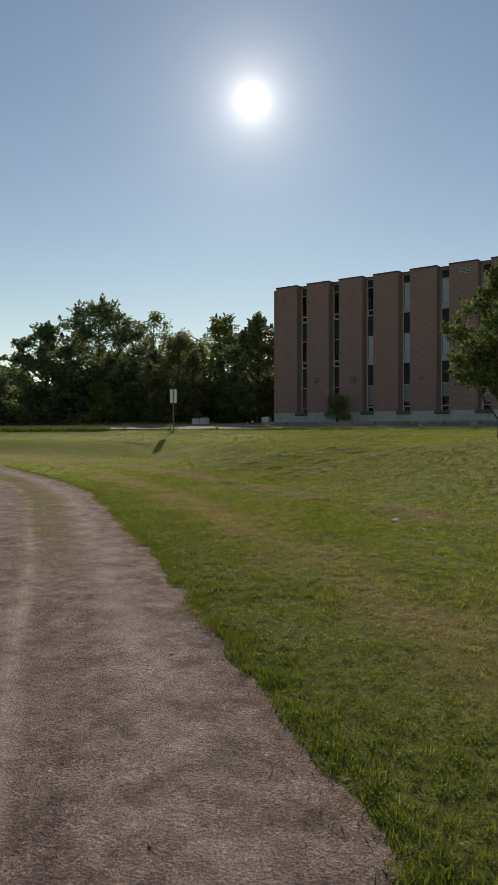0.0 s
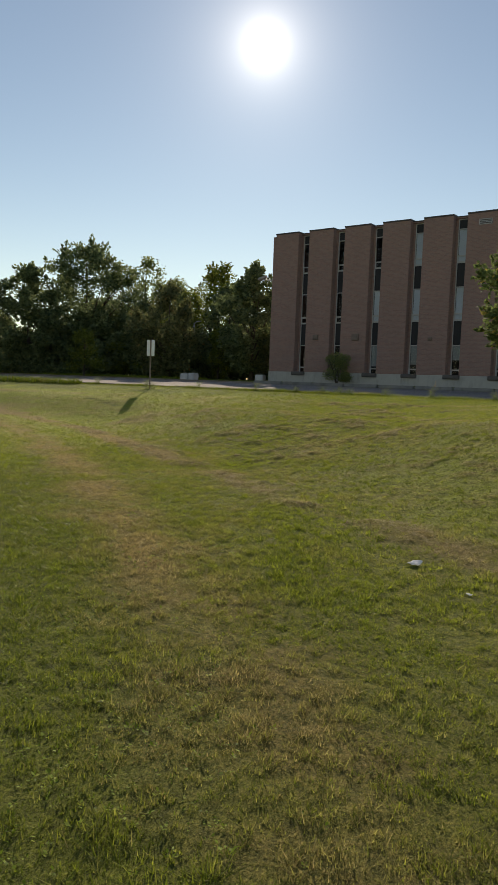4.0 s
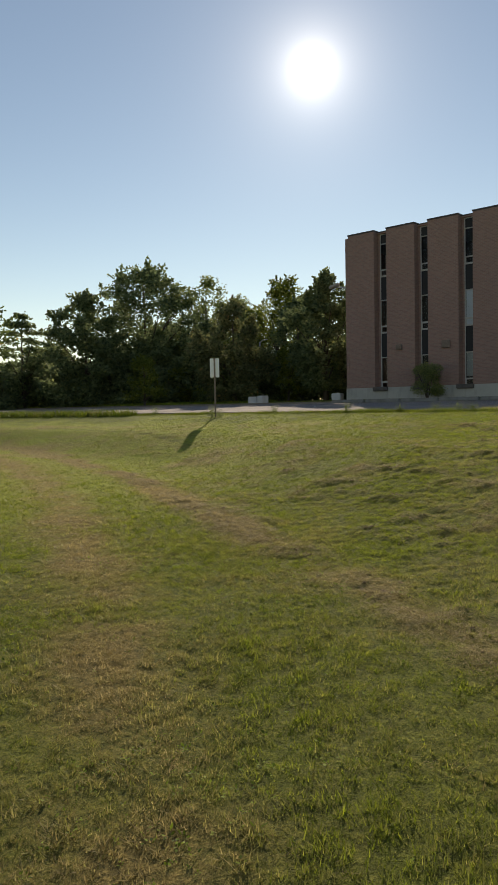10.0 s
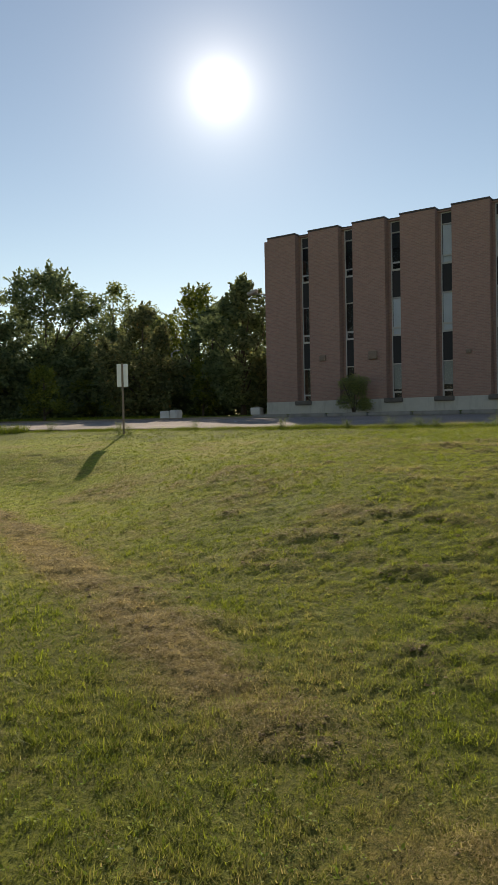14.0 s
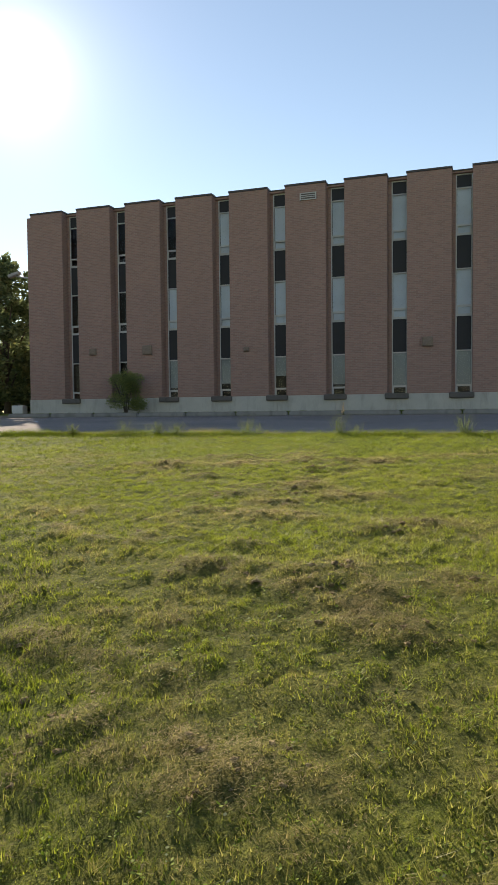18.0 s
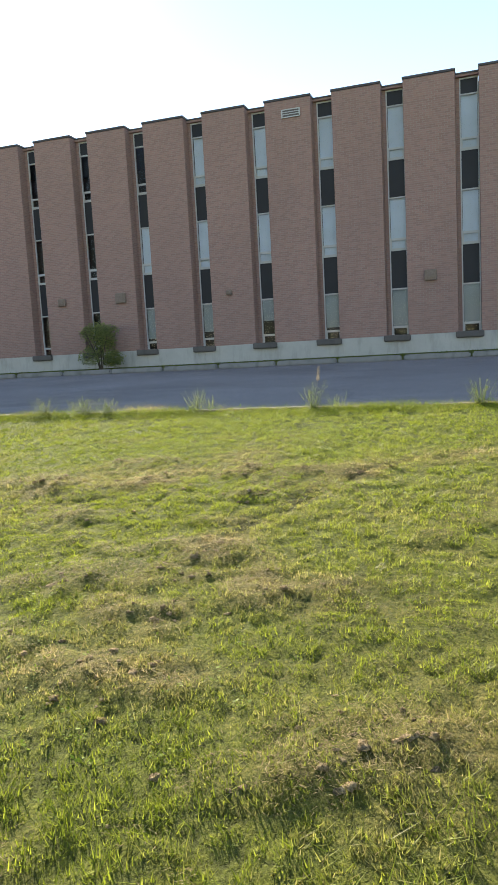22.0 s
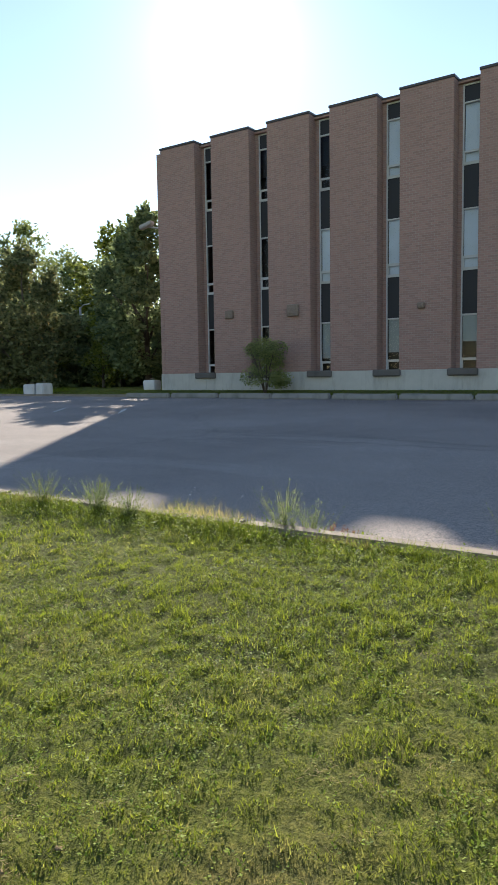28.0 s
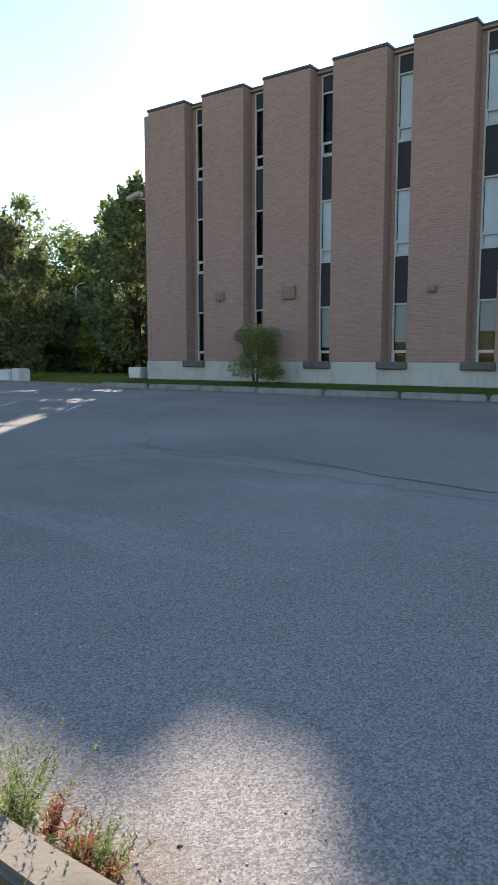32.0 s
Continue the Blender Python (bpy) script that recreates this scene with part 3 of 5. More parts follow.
def track_strip():
    """The track as a strip along its ragged edge."""
    line = smooth_line(EDGE, 0.07)
    line = line[(line[:, 0] < 12) & (line[:, 0] > -60)]
    t = np.gradient(line, axis=0)
    t /= np.linalg.norm(t, axis=1)[:, None]
    nrm = np.stack([-t[:, 1], t[:, 0]], 1)
    x0, y0 = line[:, 0], line[:, 1]
    rag = 0.07 * wave(x0 * 1.7, y0 * 1.7, 9.0) + 0.02 * wave(x0 * 6, y0 * 6, 2.0) + 0.012 * wave(x0 * 15, y0 * 15, 3.0)
    offs = np.concatenate([[-0.04, 0.0, 0.05, 0.12], np.arange(0.22, 3.4, 0.11), np.arange(3.4, 6.9, 0.5)])
    rows = []
    for o in offs:
        p = line + nrm * (o - rag * max(0, 1 - o / 1.5))[:, None]
        z = np.where(o < 0, -0.03, 0.0) + 0.012 * lump(p[:, 0], p[:, 1], 5.0) + 0.005 * wave(p[:, 0] * 17, p[:, 1] * 17)
        rows.append(np.stack([p[:, 0], p[:, 1], z], 1))
    co = np.stack(rows, 0)
    m, n = co.shape[:2]
    i = np.arange(m * n).reshape(m, n)
    q = np.stack([i[:-1, :-1], i[:-1, 1:], i[1:, 1:], i[1:, :-1]], -1).reshape(-1, 4)
    me = bpy.data.meshes.new("gravel_track")
    me.vertices.add(m * n)
    me.vertices.foreach_set("co", co.reshape(-1, 3).astype(np.float32).ravel())
    me.loops.add(q.size)
    me.loops.foreach_set("vertex_index", q.astype(np.int32).ravel())
    me.polygons.add(len(q))
    me.polygons.foreach_set("loop_start", np.arange(len(q), dtype=np.int32) * 4)
    me.polygons.foreach_set("use_smooth", np.ones(len(q), dtype=bool))
    me.materials.append(GRAVEL)
    a = me.attributes.new("weedy", "FLOAT", "POINT")
    o = np.repeat(offs[:, None], n, 1)
    a.data.foreach_set("value", track_weed(co[:, :, 0], co[:, :, 1], o).astype(np.float32).ravel())
    b = me.attributes.new("tyre", "FLOAT", "POINT")
    b.data.foreach_set("value", (np.exp(-((o - 1.33) / 0.07) ** 2) + np.exp(-((o - 2.75) / 0.07) ** 2) + 0.6 * np.exp(-((o - 0.55) / 0.2) ** 2)).astype(np.float32).ravel())
    me.update(calc_edges=True)
    return me


# low heaps of raked thatch and torn turf on the slope
HEAPS = [(-10.53, 19.63), (-9.75, 19.05), (-9.65, 18.7), (-9.83, 20.18), (-9.48, 20.45), (-10.65, 19.13), (-9.3, 18.3), (-12.86, 23.57), (-12.71, 17.66), (-11.16, 16.66), (-10.56, 17.47),
         (-9.81, 17.21), (-11.99, 18.33), (-9.85, 14.91), (-9.68, 15.36), (-10.39, 15.16), (-10.6, 14.07), (-12.18, 15.25), (-12.46, 17.61), (-14.19, 18.51), (-18.67, 18.33),
         (-13.03, 15.67), (-12.45, 24.7), (-11.22, 24.43), (-10.7, 24.24), (-12.16, 23.84), (-11.0, 23.49), (-13.12, 23.89), (-10.76, 22.19), (-12.07, 22.85), (-10.28, 21.48),
         (-10.65, 20.67), (-11.34, 20.86)]


def pillow(x, y, scale, seed=0):
    """Rounded cushions with narrow creases between them, 0 to 1."""
    b = np.clip(np.abs(2 * vnoise(x, y, scale, seed) - 1) * 1.9, 0, 1)
    return 1 - (1 - b) ** 2


def cushions(x, y):
    return 0.14 * pillow(x, y, 4.3, 2) + 0.86 * pillow(x, y, 8.0, 3)


def torn_share(x, y):
    """Where turf is torn up and raked together: strewn over the bank, along its toe, and in single heaps."""
    toe_y = np.clip(toe_line(x), 8.5, 24.5)
    v = 0.36 * vnoise(x, y * 1.4, 0.9, 14) + 0.30 * vnoise(x, y * 1.4, 2.7, 15) + 0.34 * vnoise(x, y * 1.3, 6.5, 17)
    t = np.clip((v - 0.60 - 0.045 * np.clip((y - toe_y - 4.0) / 2.0, 0, 1)) / 0.08, 0, 1) * np.clip((y - toe_y) / 0.8, 0, 1) * np.clip((26.0 - y) / 1.8, 0, 1)
    t = t + np.exp(-(from_toe(x, y) / 0.42) ** 2) * np.clip((vnoise(x, y, 1.6, 12) - 0.38) * 5, 0.0, 1)
    return np.clip(t * (0.35 + 0.65 * vnoise(x, y, 11.0, 44)) * 1.2 + heap_share(x, y), 0, 1)


def heap_share(x, y):
    """Single ragged heaps and the raked ridge along the toe of the bank."""
    t = 0.9 * np.exp(-(from_toe(x, y) / 0.24) ** 2) * np.clip(vnoise(x, y, 2.2, 12) * 3.2 - 1.5, 0, 1)
    for i, (hx, hy) in enumerate(HEAPS):
        w = 0.08 + 0.08 * ((i * 37) % 10) / 10
        t = t + 1.1 * np.exp(-(((x - hx) / 1.6) ** 2 + (y - hy) ** 2) / (2 * w * w)) * np.clip(vnoise(x, y, 5.0, 8) * 1.8, 0.2, 1)
    return np.clip(t, 0, 1)


GRID_X, GRID_Y = np.arange(-26, 4.01, 0.06), np.arange(8, 28.6, 0.06)


def on_grid(f):
    """A sampler for f, worked out once on a grid over the bank."""
    g = f(*np.meshgrid(GRID_X, GRID_Y))

    def sample(x, y):
        u = np.clip((np.asarray(x, float) + 26) / 0.06, 0, len(GRID_X) - 1.001)
        v = np.clip((np.asarray(y, float) - 8) / 0.06, 0, len(GRID_Y) - 1.001)
        i, j = u.astype(int), v.astype(int)
        a, b = u - i, v - j
        return (g[j, i] * (1 - a) + g[j, i + 1] * a) * (1 - b) + (g[j + 1, i] * (1 - a) + g[j + 1, i + 1] * a) * b
    return sample


torn, heaped = on_grid(torn_share), on_grid(heap_share)


def ground_z(x, y):
    z = land(x, y) + bumps(x, y)
    near = (np.abs(x + 10) < 16) * (y < 28) * (y > -2)
    up = np.clip((y - np.clip(toe_line(x), 8.5, 24.5)) / 1.0, 0, 1)
    z = z + near * (0.016 + 0.010 * up) * cushions(x, y) + near * 0.008 * (vnoise(x, y, 2.2, 5) - 0.5)
    z = z + near * torn(x, y) * (0.004 + 0.015 * pillow(x, y, 9.0, 6) * (0.15 + 1.1 * vnoise(x, y, 3.5, 16)) + 0.020 * pillow(x, y, 13.0, 7))
    z = z + near * heaped(x, y) * (0.002 + 0.026 * pillow(x, y, 10.0, 9))
    d = into_track(x, y)
    z = z - 0.05 * earth_shade(x, y) * (y < 30)
    z = z - 0.07 * np.clip((d - 0.0) / 0.15, 0, 1) * (d < 6.6)
    return np.where((y > 28.02) & (y < 46.1) & (x > -75) & (x < 40), z - 0.12, z)


gx = axis([(-2500, 400), (-500, 60), (-140, 8), (-60, 1.2), (-26, 0.25), (-17, 0.056), (-1, 0.12), (1, 0.25), (3, 0.8), (20, 6), (80, 60), (500, 400), (2500, 1)])
gy = axis([(-2500, 400), (-500, 60), (-100, 8), (-12, 0.6), (-1, 0.25), (1.5, 0.06), (8.5, 0.056), (28.1, 0.8), (52, 3), (110, 20), (300, 100), (700, 450), (2500, 1)])
ground = tagged(new("ground", sheet("ground", gx, gy, ground_z, TURF, dry=dryness, earth_shade=under)),
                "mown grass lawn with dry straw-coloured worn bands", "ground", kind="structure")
track = tagged(new("gravel_track", track_strip()), "pinkish grey crushed gravel running track beside grass", "path", kind="structure")
lx, ly = axis([(-75, 2.0), (-30, 0.5), (5, 2.0), (40, 1)]), axis([(28.2, 0.4), (46.2, 1)])
lot = tagged(new("car_park", sheet("car_park", lx, ly, lambda x, y: np.interp(y, [28.2, 28.6, 46.2], [1.215, 1.22, 1.6]) + 0.012 * wave(x * 0.5, y * 0.5, 3.0), ASPHALT)),
             "worn grey asphalt car park with cracks", "road", kind="structure")


def lot_z(y):
    return float(np.interp(y, [28.2, 28.6, 46.2], [1.215, 1.22, 1.6]))


# cracks that cross the asphalt, and the rest of a painted bay line
def ribbon(name, points, width, material, label, seed, step=0.06, jag=0.05, fade=0.6):
    """A thin ragged strip that lies on the asphalt."""
    line = np.array(points, float)
    q = np.concatenate([[0], np.cumsum(np.hypot(*np.diff(line, axis=0).T))])
    u = np.arange(0, q[-1], step)
    px, py = np.interp(u, q, line[:, 0]), np.interp(u, q, line[:, 1])
    py = py + jag * (vnoise(u, 0 * u, 1.6, seed) - 0.5) * 2 + 0.4 * jag * (vnoise(u, 0 * u, 7.0, seed + 1) - 0.5) * 2
    w = width * np.clip(1 - fade + 3.2 * fade * (vnoise(u, 0 * u, 1.7, seed + 2) - 0.25), 0.08, 2) * np.clip(np.minimum(u, q[-1] - u) / 0.6, 0.05, 1)
    nrm = np.stack([-np.gradient(py), np.gradient(px)], 1)
    nrm /= np.linalg.norm(nrm, axis=1)[:, None]
    verts = []
    for side in (-0.5, 0.5):
        x, y = px + nrm[:, 0] * w * side, py + nrm[:, 1] * w * side
        verts += list(zip(x, y, np.interp(y, [28.2, 28.6, 46.2], [1.215, 1.22, 1.6]) + 0.012 * wave(x * 0.5, y * 0.5, 3.0) + 0.006))
    n = len(u)
    part(name, mesh_from(name, verts, [(i, i + 1, n + i + 1, n + i) for i in range(n - 1)], material), material, lot, label)


TAR = plain("crack_filler", (0.15, 0.145, 0.138), 0.9, 0.0, 0.4, 5.0, 0.2)
PAINT = plain("worn_paint", (0.50, 0.49, 0.47), 0.85, 0.0, 0.35, 9.0, 0.1)
for i, (points, w) in enumerate((([(-20.6, 35.15), (-20.3, 35.1), (-18.4, 34.95), (-16.6, 35.15), (-14.9, 34.7), (-13.5, 34.5), (-11.0, 34.3)], 0.03), ([(-14.35, 33.8), (-13.85, 33.95)], 0.07))):
    ribbon("crack", points, w, TAR, "dark crack across the asphalt", 90 + 3 * i)
for i, (a, b) in enumerate((((-25.1, 38.1), (-26.6, 40.0)), ((-27.9, 38.1), (-29.4, 40.0)))):
    ribbon("bay_line", [a, b], 0.1, PAINT, "worn white painted bay line", 120 + 3 * i, jag=0.0, fade=0.35)

# ---------------------------------------------------------------- kerbs of the car park
kerb = tagged(new("kerb"), "weathered pale concrete kerb between lawn and car park", "kerb", kind="structure")
rng = random.Random(4)
x = -74.0
while x < 24:
    ln = 3.0 + rng.uniform(-0.1, 0.1)
    dy, dz = rng.uniform(-0.02, 0.02), rng.uniform(-0.012, 0.012)
    part("kerb_stone", rough_box(x, x + ln - 0.015, 28.05 + dy, 28.23 + dy, 0.95, 1.34 + dz, 0.022, 0.02, x), KERB, kerb)
    x += ln
far_kerb = tagged(new("far_kerb"), "low concrete kerb at the far side of the car park", "kerb", kind="structure")
x = -74.0
while x < -33.4:
    part("kerb_stone", rough_box(x, x + 2.98, 46.15, 46.36, 1.3, 1.70, 0.02, 0.01, x), KERB, far_kerb)
    x += 3.0

# ---------------------------------------------------------------- parking stops
stops = []
rng = random.Random(7)
for i in range(15):
    sx = -30.9 + 2.47 * i
    dy = rng.uniform(-0.08, 0.08)
    stop = thing("parking_stop", (sx, 45.65 + dy, lot_z(45.65)), "weathered grey concrete parking stop on asphalt", "parking stop", "parking stops along the building")
    stop.rotation_euler.z = rng.uniform(-0.02, 0.02)
    bm = rough_box(-1.2, 1.2, -0.11, 0.11, -0.02, 0.2, 0.05, 0.014, i * 3.1)
    part("stop_body", bm, STOP, stop)
    for px in (-0.7, 0.7):
        v, f = tube([(px, 0, 0.19), (px, 0, 0.215)], [0.014, 0.014], 6)
        part("anchor_pin", mesh_from("anchor_pin", v, f, RUST), RUST, stop)

# ---------------------------------------------------------------- the brick building
FACE, WALL_Y, PITCH, PIER_W = 49.65, 50.05, 2.976, 2.05
X_END, ROOF_Z, BASE_Z = -33.63, 13.03, 1.55
N_PIERS = 15
building = thing("school_building", (-13, 58, 1.8), "three-storey red-brown brick school building with tall narrow window strips", "building")
BI = Matrix.Translation((-13, 58, 1.8)).inverted()


def bpart(name, bm, material, parent=building, label=""):
    """A part given in the world's metres, laid under the building."""
    me = bpy.data.meshes.new(name)
    bm.to_mesh(me)
    bm.free()
    me.transform(BI)
    me.materials.append(material)
    ob = new(name, me)
    ob.parent = parent
    if label:
        tagged(ob, label)
    return ob


pier_edges = [(-33.40, -31.37)] + [(-30.43 + PITCH * k, -30.43 + PITCH * k + PIER_W) for k in range(N_PIERS)]
X_RIGHT = pier_edges[-1][1] + 0.3
for x0, x1 in pier_edges:
    pier = bpart("pier", box(x0, x1, FACE, WALL_Y + 0.42, 2.57, ROOF_Z - 0.1, 0.012), BRICK)
    coping = bpart("coping", box(x0 - 0.025, x1 + 0.025, FACE - 0.03, WALL_Y + 0.33, ROOF_Z - 0.1, ROOF_Z, 0.01), FLASHING, pier, "dark metal coping")
bpart("side_wall", box(X_END, X_END + 0.3, WALL_Y, 66, 1.5, 12.92, 0.01), BRICK)
bpart("side_wall", box(X_RIGHT - 0.3, X_RIGHT, WALL_Y, 66, 1.5, 12.92, 0.01), BRICK)
bpart("back_wall", box(X_END + 0.3, X_RIGHT - 0.3, 65.7, 66, 1.5, 12.92), BRICK)
bpart("corner_wall", box(X_END, -33.402, FACE + 0.004, WALL_Y - 0.002, 2.57, 12.8), BRICK)
bpart("roof", box(X_END + 0.3, X_RIGHT - 0.3, WALL_Y + 0.3, 65.7, 12.35, 12.6), ROOF)
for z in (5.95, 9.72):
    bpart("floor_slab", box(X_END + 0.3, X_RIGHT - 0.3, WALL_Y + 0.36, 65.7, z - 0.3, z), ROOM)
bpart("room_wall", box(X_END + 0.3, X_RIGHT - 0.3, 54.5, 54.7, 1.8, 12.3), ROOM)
plinth_ends = [X_END - 0.02] + [(a[1] + b[0]) / 2 for a, b in zip(pier_edges[:-1], pier_edges[1:])] + [X_RIGHT]
for x0, x1 in zip(plinth_ends[:-1], plinth_ends[1:]):
    bpart("plinth", box(x0 + 0.002, x1 - 0.002, FACE - 0.035, WALL_Y + 0.3, BASE_Z - 0.3, 2.57, 0.012), PLINTH, building, "pale grey concrete plinth")

WINDOW_Z = [(2.50, 4.58), (6.22, 8.40), (9.98, 12.14)]   # glazed stretches
SPANDREL_Z = [(4.58, 6.22), (8.40, 9.98), (12.14, 12.78)]
FY = 50.20                                               # face of the frames
rng = random.Random(12)
for k, (a, b) in enumerate(zip(pier_edges[:-1], pier_edges[1:])):
    wx0, wx1 = a[1], b[0]
    fx0, fx1 = wx0 + 0.15, wx1 - 0.02
    strip = new("window_strip")
    strip.parent = building
    # lintel above, parapet behind the notch
    bpart("lintel", box(wx0, wx1, WALL_Y, WALL_Y + 0.28, 12.8, 12.88), BRICK, strip)
    bpart("coping", box(wx0 + 0.026, wx1 - 0.026, WALL_Y - 0.02, WALL_Y + 0.3, 12.88, 12.95, 0.006), FLASHING, strip)
    bpart("reveal_panel", box(wx0 + 0.002, fx0, FY - 0.01, FY + 0.1, 2.47, 12.79), BRICK, strip, "brick return beside the frame")
    sill = bpart("sill", box(wx0 - 0.1, wx1 + 0.1, FACE - 0.2, FACE - 0.02, 2.33, 2.6, 0.04), SILL, strip, "dark weathered concrete sill block")
    bm = bmesh.new()
    bars = [(fx0, fx0 + 0.05, 2.47, 12.79), (fx1 - 0.05, fx1, 2.47, 12.79)]
    cross = [2.47, 2.93, 4.55, 6.19, 6.66, 8.37, 9.95, 10.4, 12.11, 12.73]
    for z in cross:
        bars.append((fx0 + 0.05, fx1 - 0.05, z, z + 0.06))
    for x0, x1, z0, z1 in bars:
        t = box(x0, x1, FY, FY + 0.09, z0, z1, 0.006)
        me = bpy.data.meshes.new("bar")
        t.to_mesh(me)
        t.free()
        bm.from_mesh(me)
        bpy.data.meshes.remove(me)
    bpart("window_frame", bm, FRAME, strip, "pale aluminium window frame")
    for z0, z1 in SPANDREL_Z:
        bpart("spandrel", box(fx0 + 0.05, fx1 - 0.05, FY + 0.035, FY + 0.07, z0, z1), SPANDREL, strip, "dark spandrel panel")
    for z0, z1 in WINDOW_Z:
        hop = z0 + 0.45
        pane = bpart("pane", box(fx0 + 0.05, fx1 - 0.05, FY + 0.045, FY + 0.053, hop, z1), GLASS, strip)
        vent = bpart("vent_pane", box(fx0 + 0.104, fx1 - 0.104, FY + 0.045, FY + 0.053, z0 + 0.08, hop - 0.06), GLASS, strip)
        bm = bmesh.new()
        for x0, x1, q0, q1 in ((fx0 + 0.05, fx0 + 0.10, z0 + 0.02, hop), (fx1 - 0.10, fx1 - 0.05, z0 + 0.02, hop),
                               (fx0 + 0.10, fx1 - 0.10, z0 + 0.02, z0 + 0.075), (fx0 + 0.10, fx1 - 0.10, hop - 0.055, hop)):
            t = box(x0, x1, FY - 0.012, FY + 0.06, q0, q1, 0.004)
            me = bpy.data.meshes.new("bar")
            t.to_mesh(me)
            t.free()
            bm.from_mesh(me)
            bpy.data.meshes.remove(me)
        bpart("vent_frame", bm, FRAME, strip)
        drop = rng.choice([0.0, 0.0, 0.1, 0.2, 0.4]) if z0 < 3 else rng.choice([0.0, 0.0, 0.0, 0.12])
        low = hop + (z1 - hop) * drop if z0 < 3 else z0 + 0.05
        if k < 2 or (k == 2 and z0 > 9):
            continue
        bpart("blind", box(fx0 + 0.06, fx1 - 0.06, FY + 0.12, FY + 0.13, low, z1 - 0.01), BLIND_PALE if z0 < 3 else BLIND, strip, "pale drawn window blind")

# roof vent plate and wall fittings
plate = bpart("wall_plate", box(-17.75, -16.92, FACE - 0.05, FACE, 12.17, 12.52, 0.01), SILL, building, "louvred vent plate high on the wall")
for x0, x1, z0, z1 in ((-17.75, -17.7, 12.17, 12.52), (-16.97, -16.92, 12.17, 12.52), (-17.7, -16.97, 12.17, 12.21), (-17.7, -16.97, 12.48, 12.52), (-17.7, -16.97, 12.29, 12.32), (-17.7, -16.97, 12.38, 12.41)):
    bpart("louvre", box(x0, x1, FACE - 0.07, FACE - 0.05, z0, z1), FRAME, plate)
for wx, wz, s in ((-29.5, 5.15, 0.2), (-26.2, 5.13, 0.27), (-20.6, 4.97, 0.13), (-11.6, 5.0, 0.25), (-5.6, 5.0, 0.2)):
    lampbox = bpart("wall_fitting", box(wx - s, wx + s, FACE - 0.16, FACE, wz - s * 0.9, wz + s * 0.9, 0.03), RUST, building, "small weathered wall fitting")
    bpart("fitting_lens", box(wx - s * 0.6, wx + s * 0.6, FACE - 0.19, FACE - 0.16, wz - s * 0.5, wz + s * 0.5, 0.01), RUST, lampbox)
# floodlight on the end wall
flood = thing("floodlight", (-33.63, 50.7, 9.7), "pale floodlight on a bracket at the end wall", "lamp")
tube_part("arm", [(0, 0, 0), (-0.9, -0.05, 0.02), (-1.5, -0.1, 0.14)], [0.05, 0.05, 0.045], STEEL, flood)
bm = box(-0.42, 0.34, -0.17, 0.17, -0.10, 0.10, 0.04, 2)
bm.transform(pose(-1.55, -0.12, 0.24, 0, -16, 8))
part("lamp_head", bm, LAMP_CASE, flood)
part("wall_bracket", box(-0.4, 0.0, -0.15, 0.15, -0.2, 0.0, 0.03), LAMP_CASE, flood)

# ---------------------------------------------------------------- concrete blocks at the far side of the car park
for bx, by, w, d, h, rz in ((-39.7, 46.75, 0.62, 0.6, 0.62, 14), (-39.02, 46.95, 0.6, 0.6, 0.66, -6), (-34.8, 50.2, 0.7, 0.6, 0.5, 9)):
    blk = thing("concrete_block", (bx, by, float(land(bx, by)) - 0.02), "whitish cast concrete barrier block on the ground", "concrete block", "concrete blocks at the car park")
    blk.rotation_euler.z = radians(rz)
    part("block_body", rough_box(-w / 2, w / 2, -d / 2, d / 2, 0, h, 0.04, 0.02, bx), BLOCK, blk)
    v, f = tube([(-0.12, 0, h - 0.02), (-0.1, 0, h + 0.07), (0.1, 0, h + 0.07), (0.12, 0, h - 0.02)], [0.018] * 4, 6)
    part("lifting_loop", mesh_from("lifting_loop", v, f, RUST), RUST, blk)

# ---------------------------------------------------------------- sign by the kerb
sgx, sgy = -24.3, 26.95
sgz = float(land(sgx, sgy))
sign = thing("parking_sign", (sgx, sgy, sgz - 0.05), "back of a narrow metal sign on a rusty steel post", "sign")
bm = bmesh.new()
for x0, x1, y0, y1 in ((-0.025, 0.025, -0.018, -0.012), (-0.03, -0.024, -0.018, 0.012), (0.024, 0.03, -0.018, 0.012)):
    t = box(x0, x1, y0, y1, -0.2, 2.25)
    me = bpy.data.meshes.new("bar")
    t.to_mesh(me)
    t.free()
    bm.from_mesh(me)
    bpy.data.meshes.remove(me)
part("post", bm, RUST, sign, "rusty steel channel post")
part("sign_plate", box(-0.17, 0.17, 0.014, 0.018, 1.53, 2.23, 0.0015), SIGN, sign)
for z in (1.65, 2.1):
    v, f = tube([(0, -0.03, z), (0, 0.02, z)], [0.012, 0.012], 6)
    part("bolt", mesh_from("bolt", v, f, STEEL), STEEL, sign)
sign.rotation_euler.z = radians(38)

# pole among the far trees
pole = thing("lamp_pole", (-49.6, 59.1, float(land(-49.6, 59.1))), "pale grey metal lamp pole in front of trees", "pole")
tube_part("shaft", [(0, 0, -0.2), (0, 0, 5.6)], [0.11, 0.075], STEEL, pole, 10)
tube_part("arm", [(0, 0, 5.5), (0.25, 0.1, 5.75), (0.7, 0.3, 5.8)], [0.05, 0.045, 0.04], STEEL, pole)


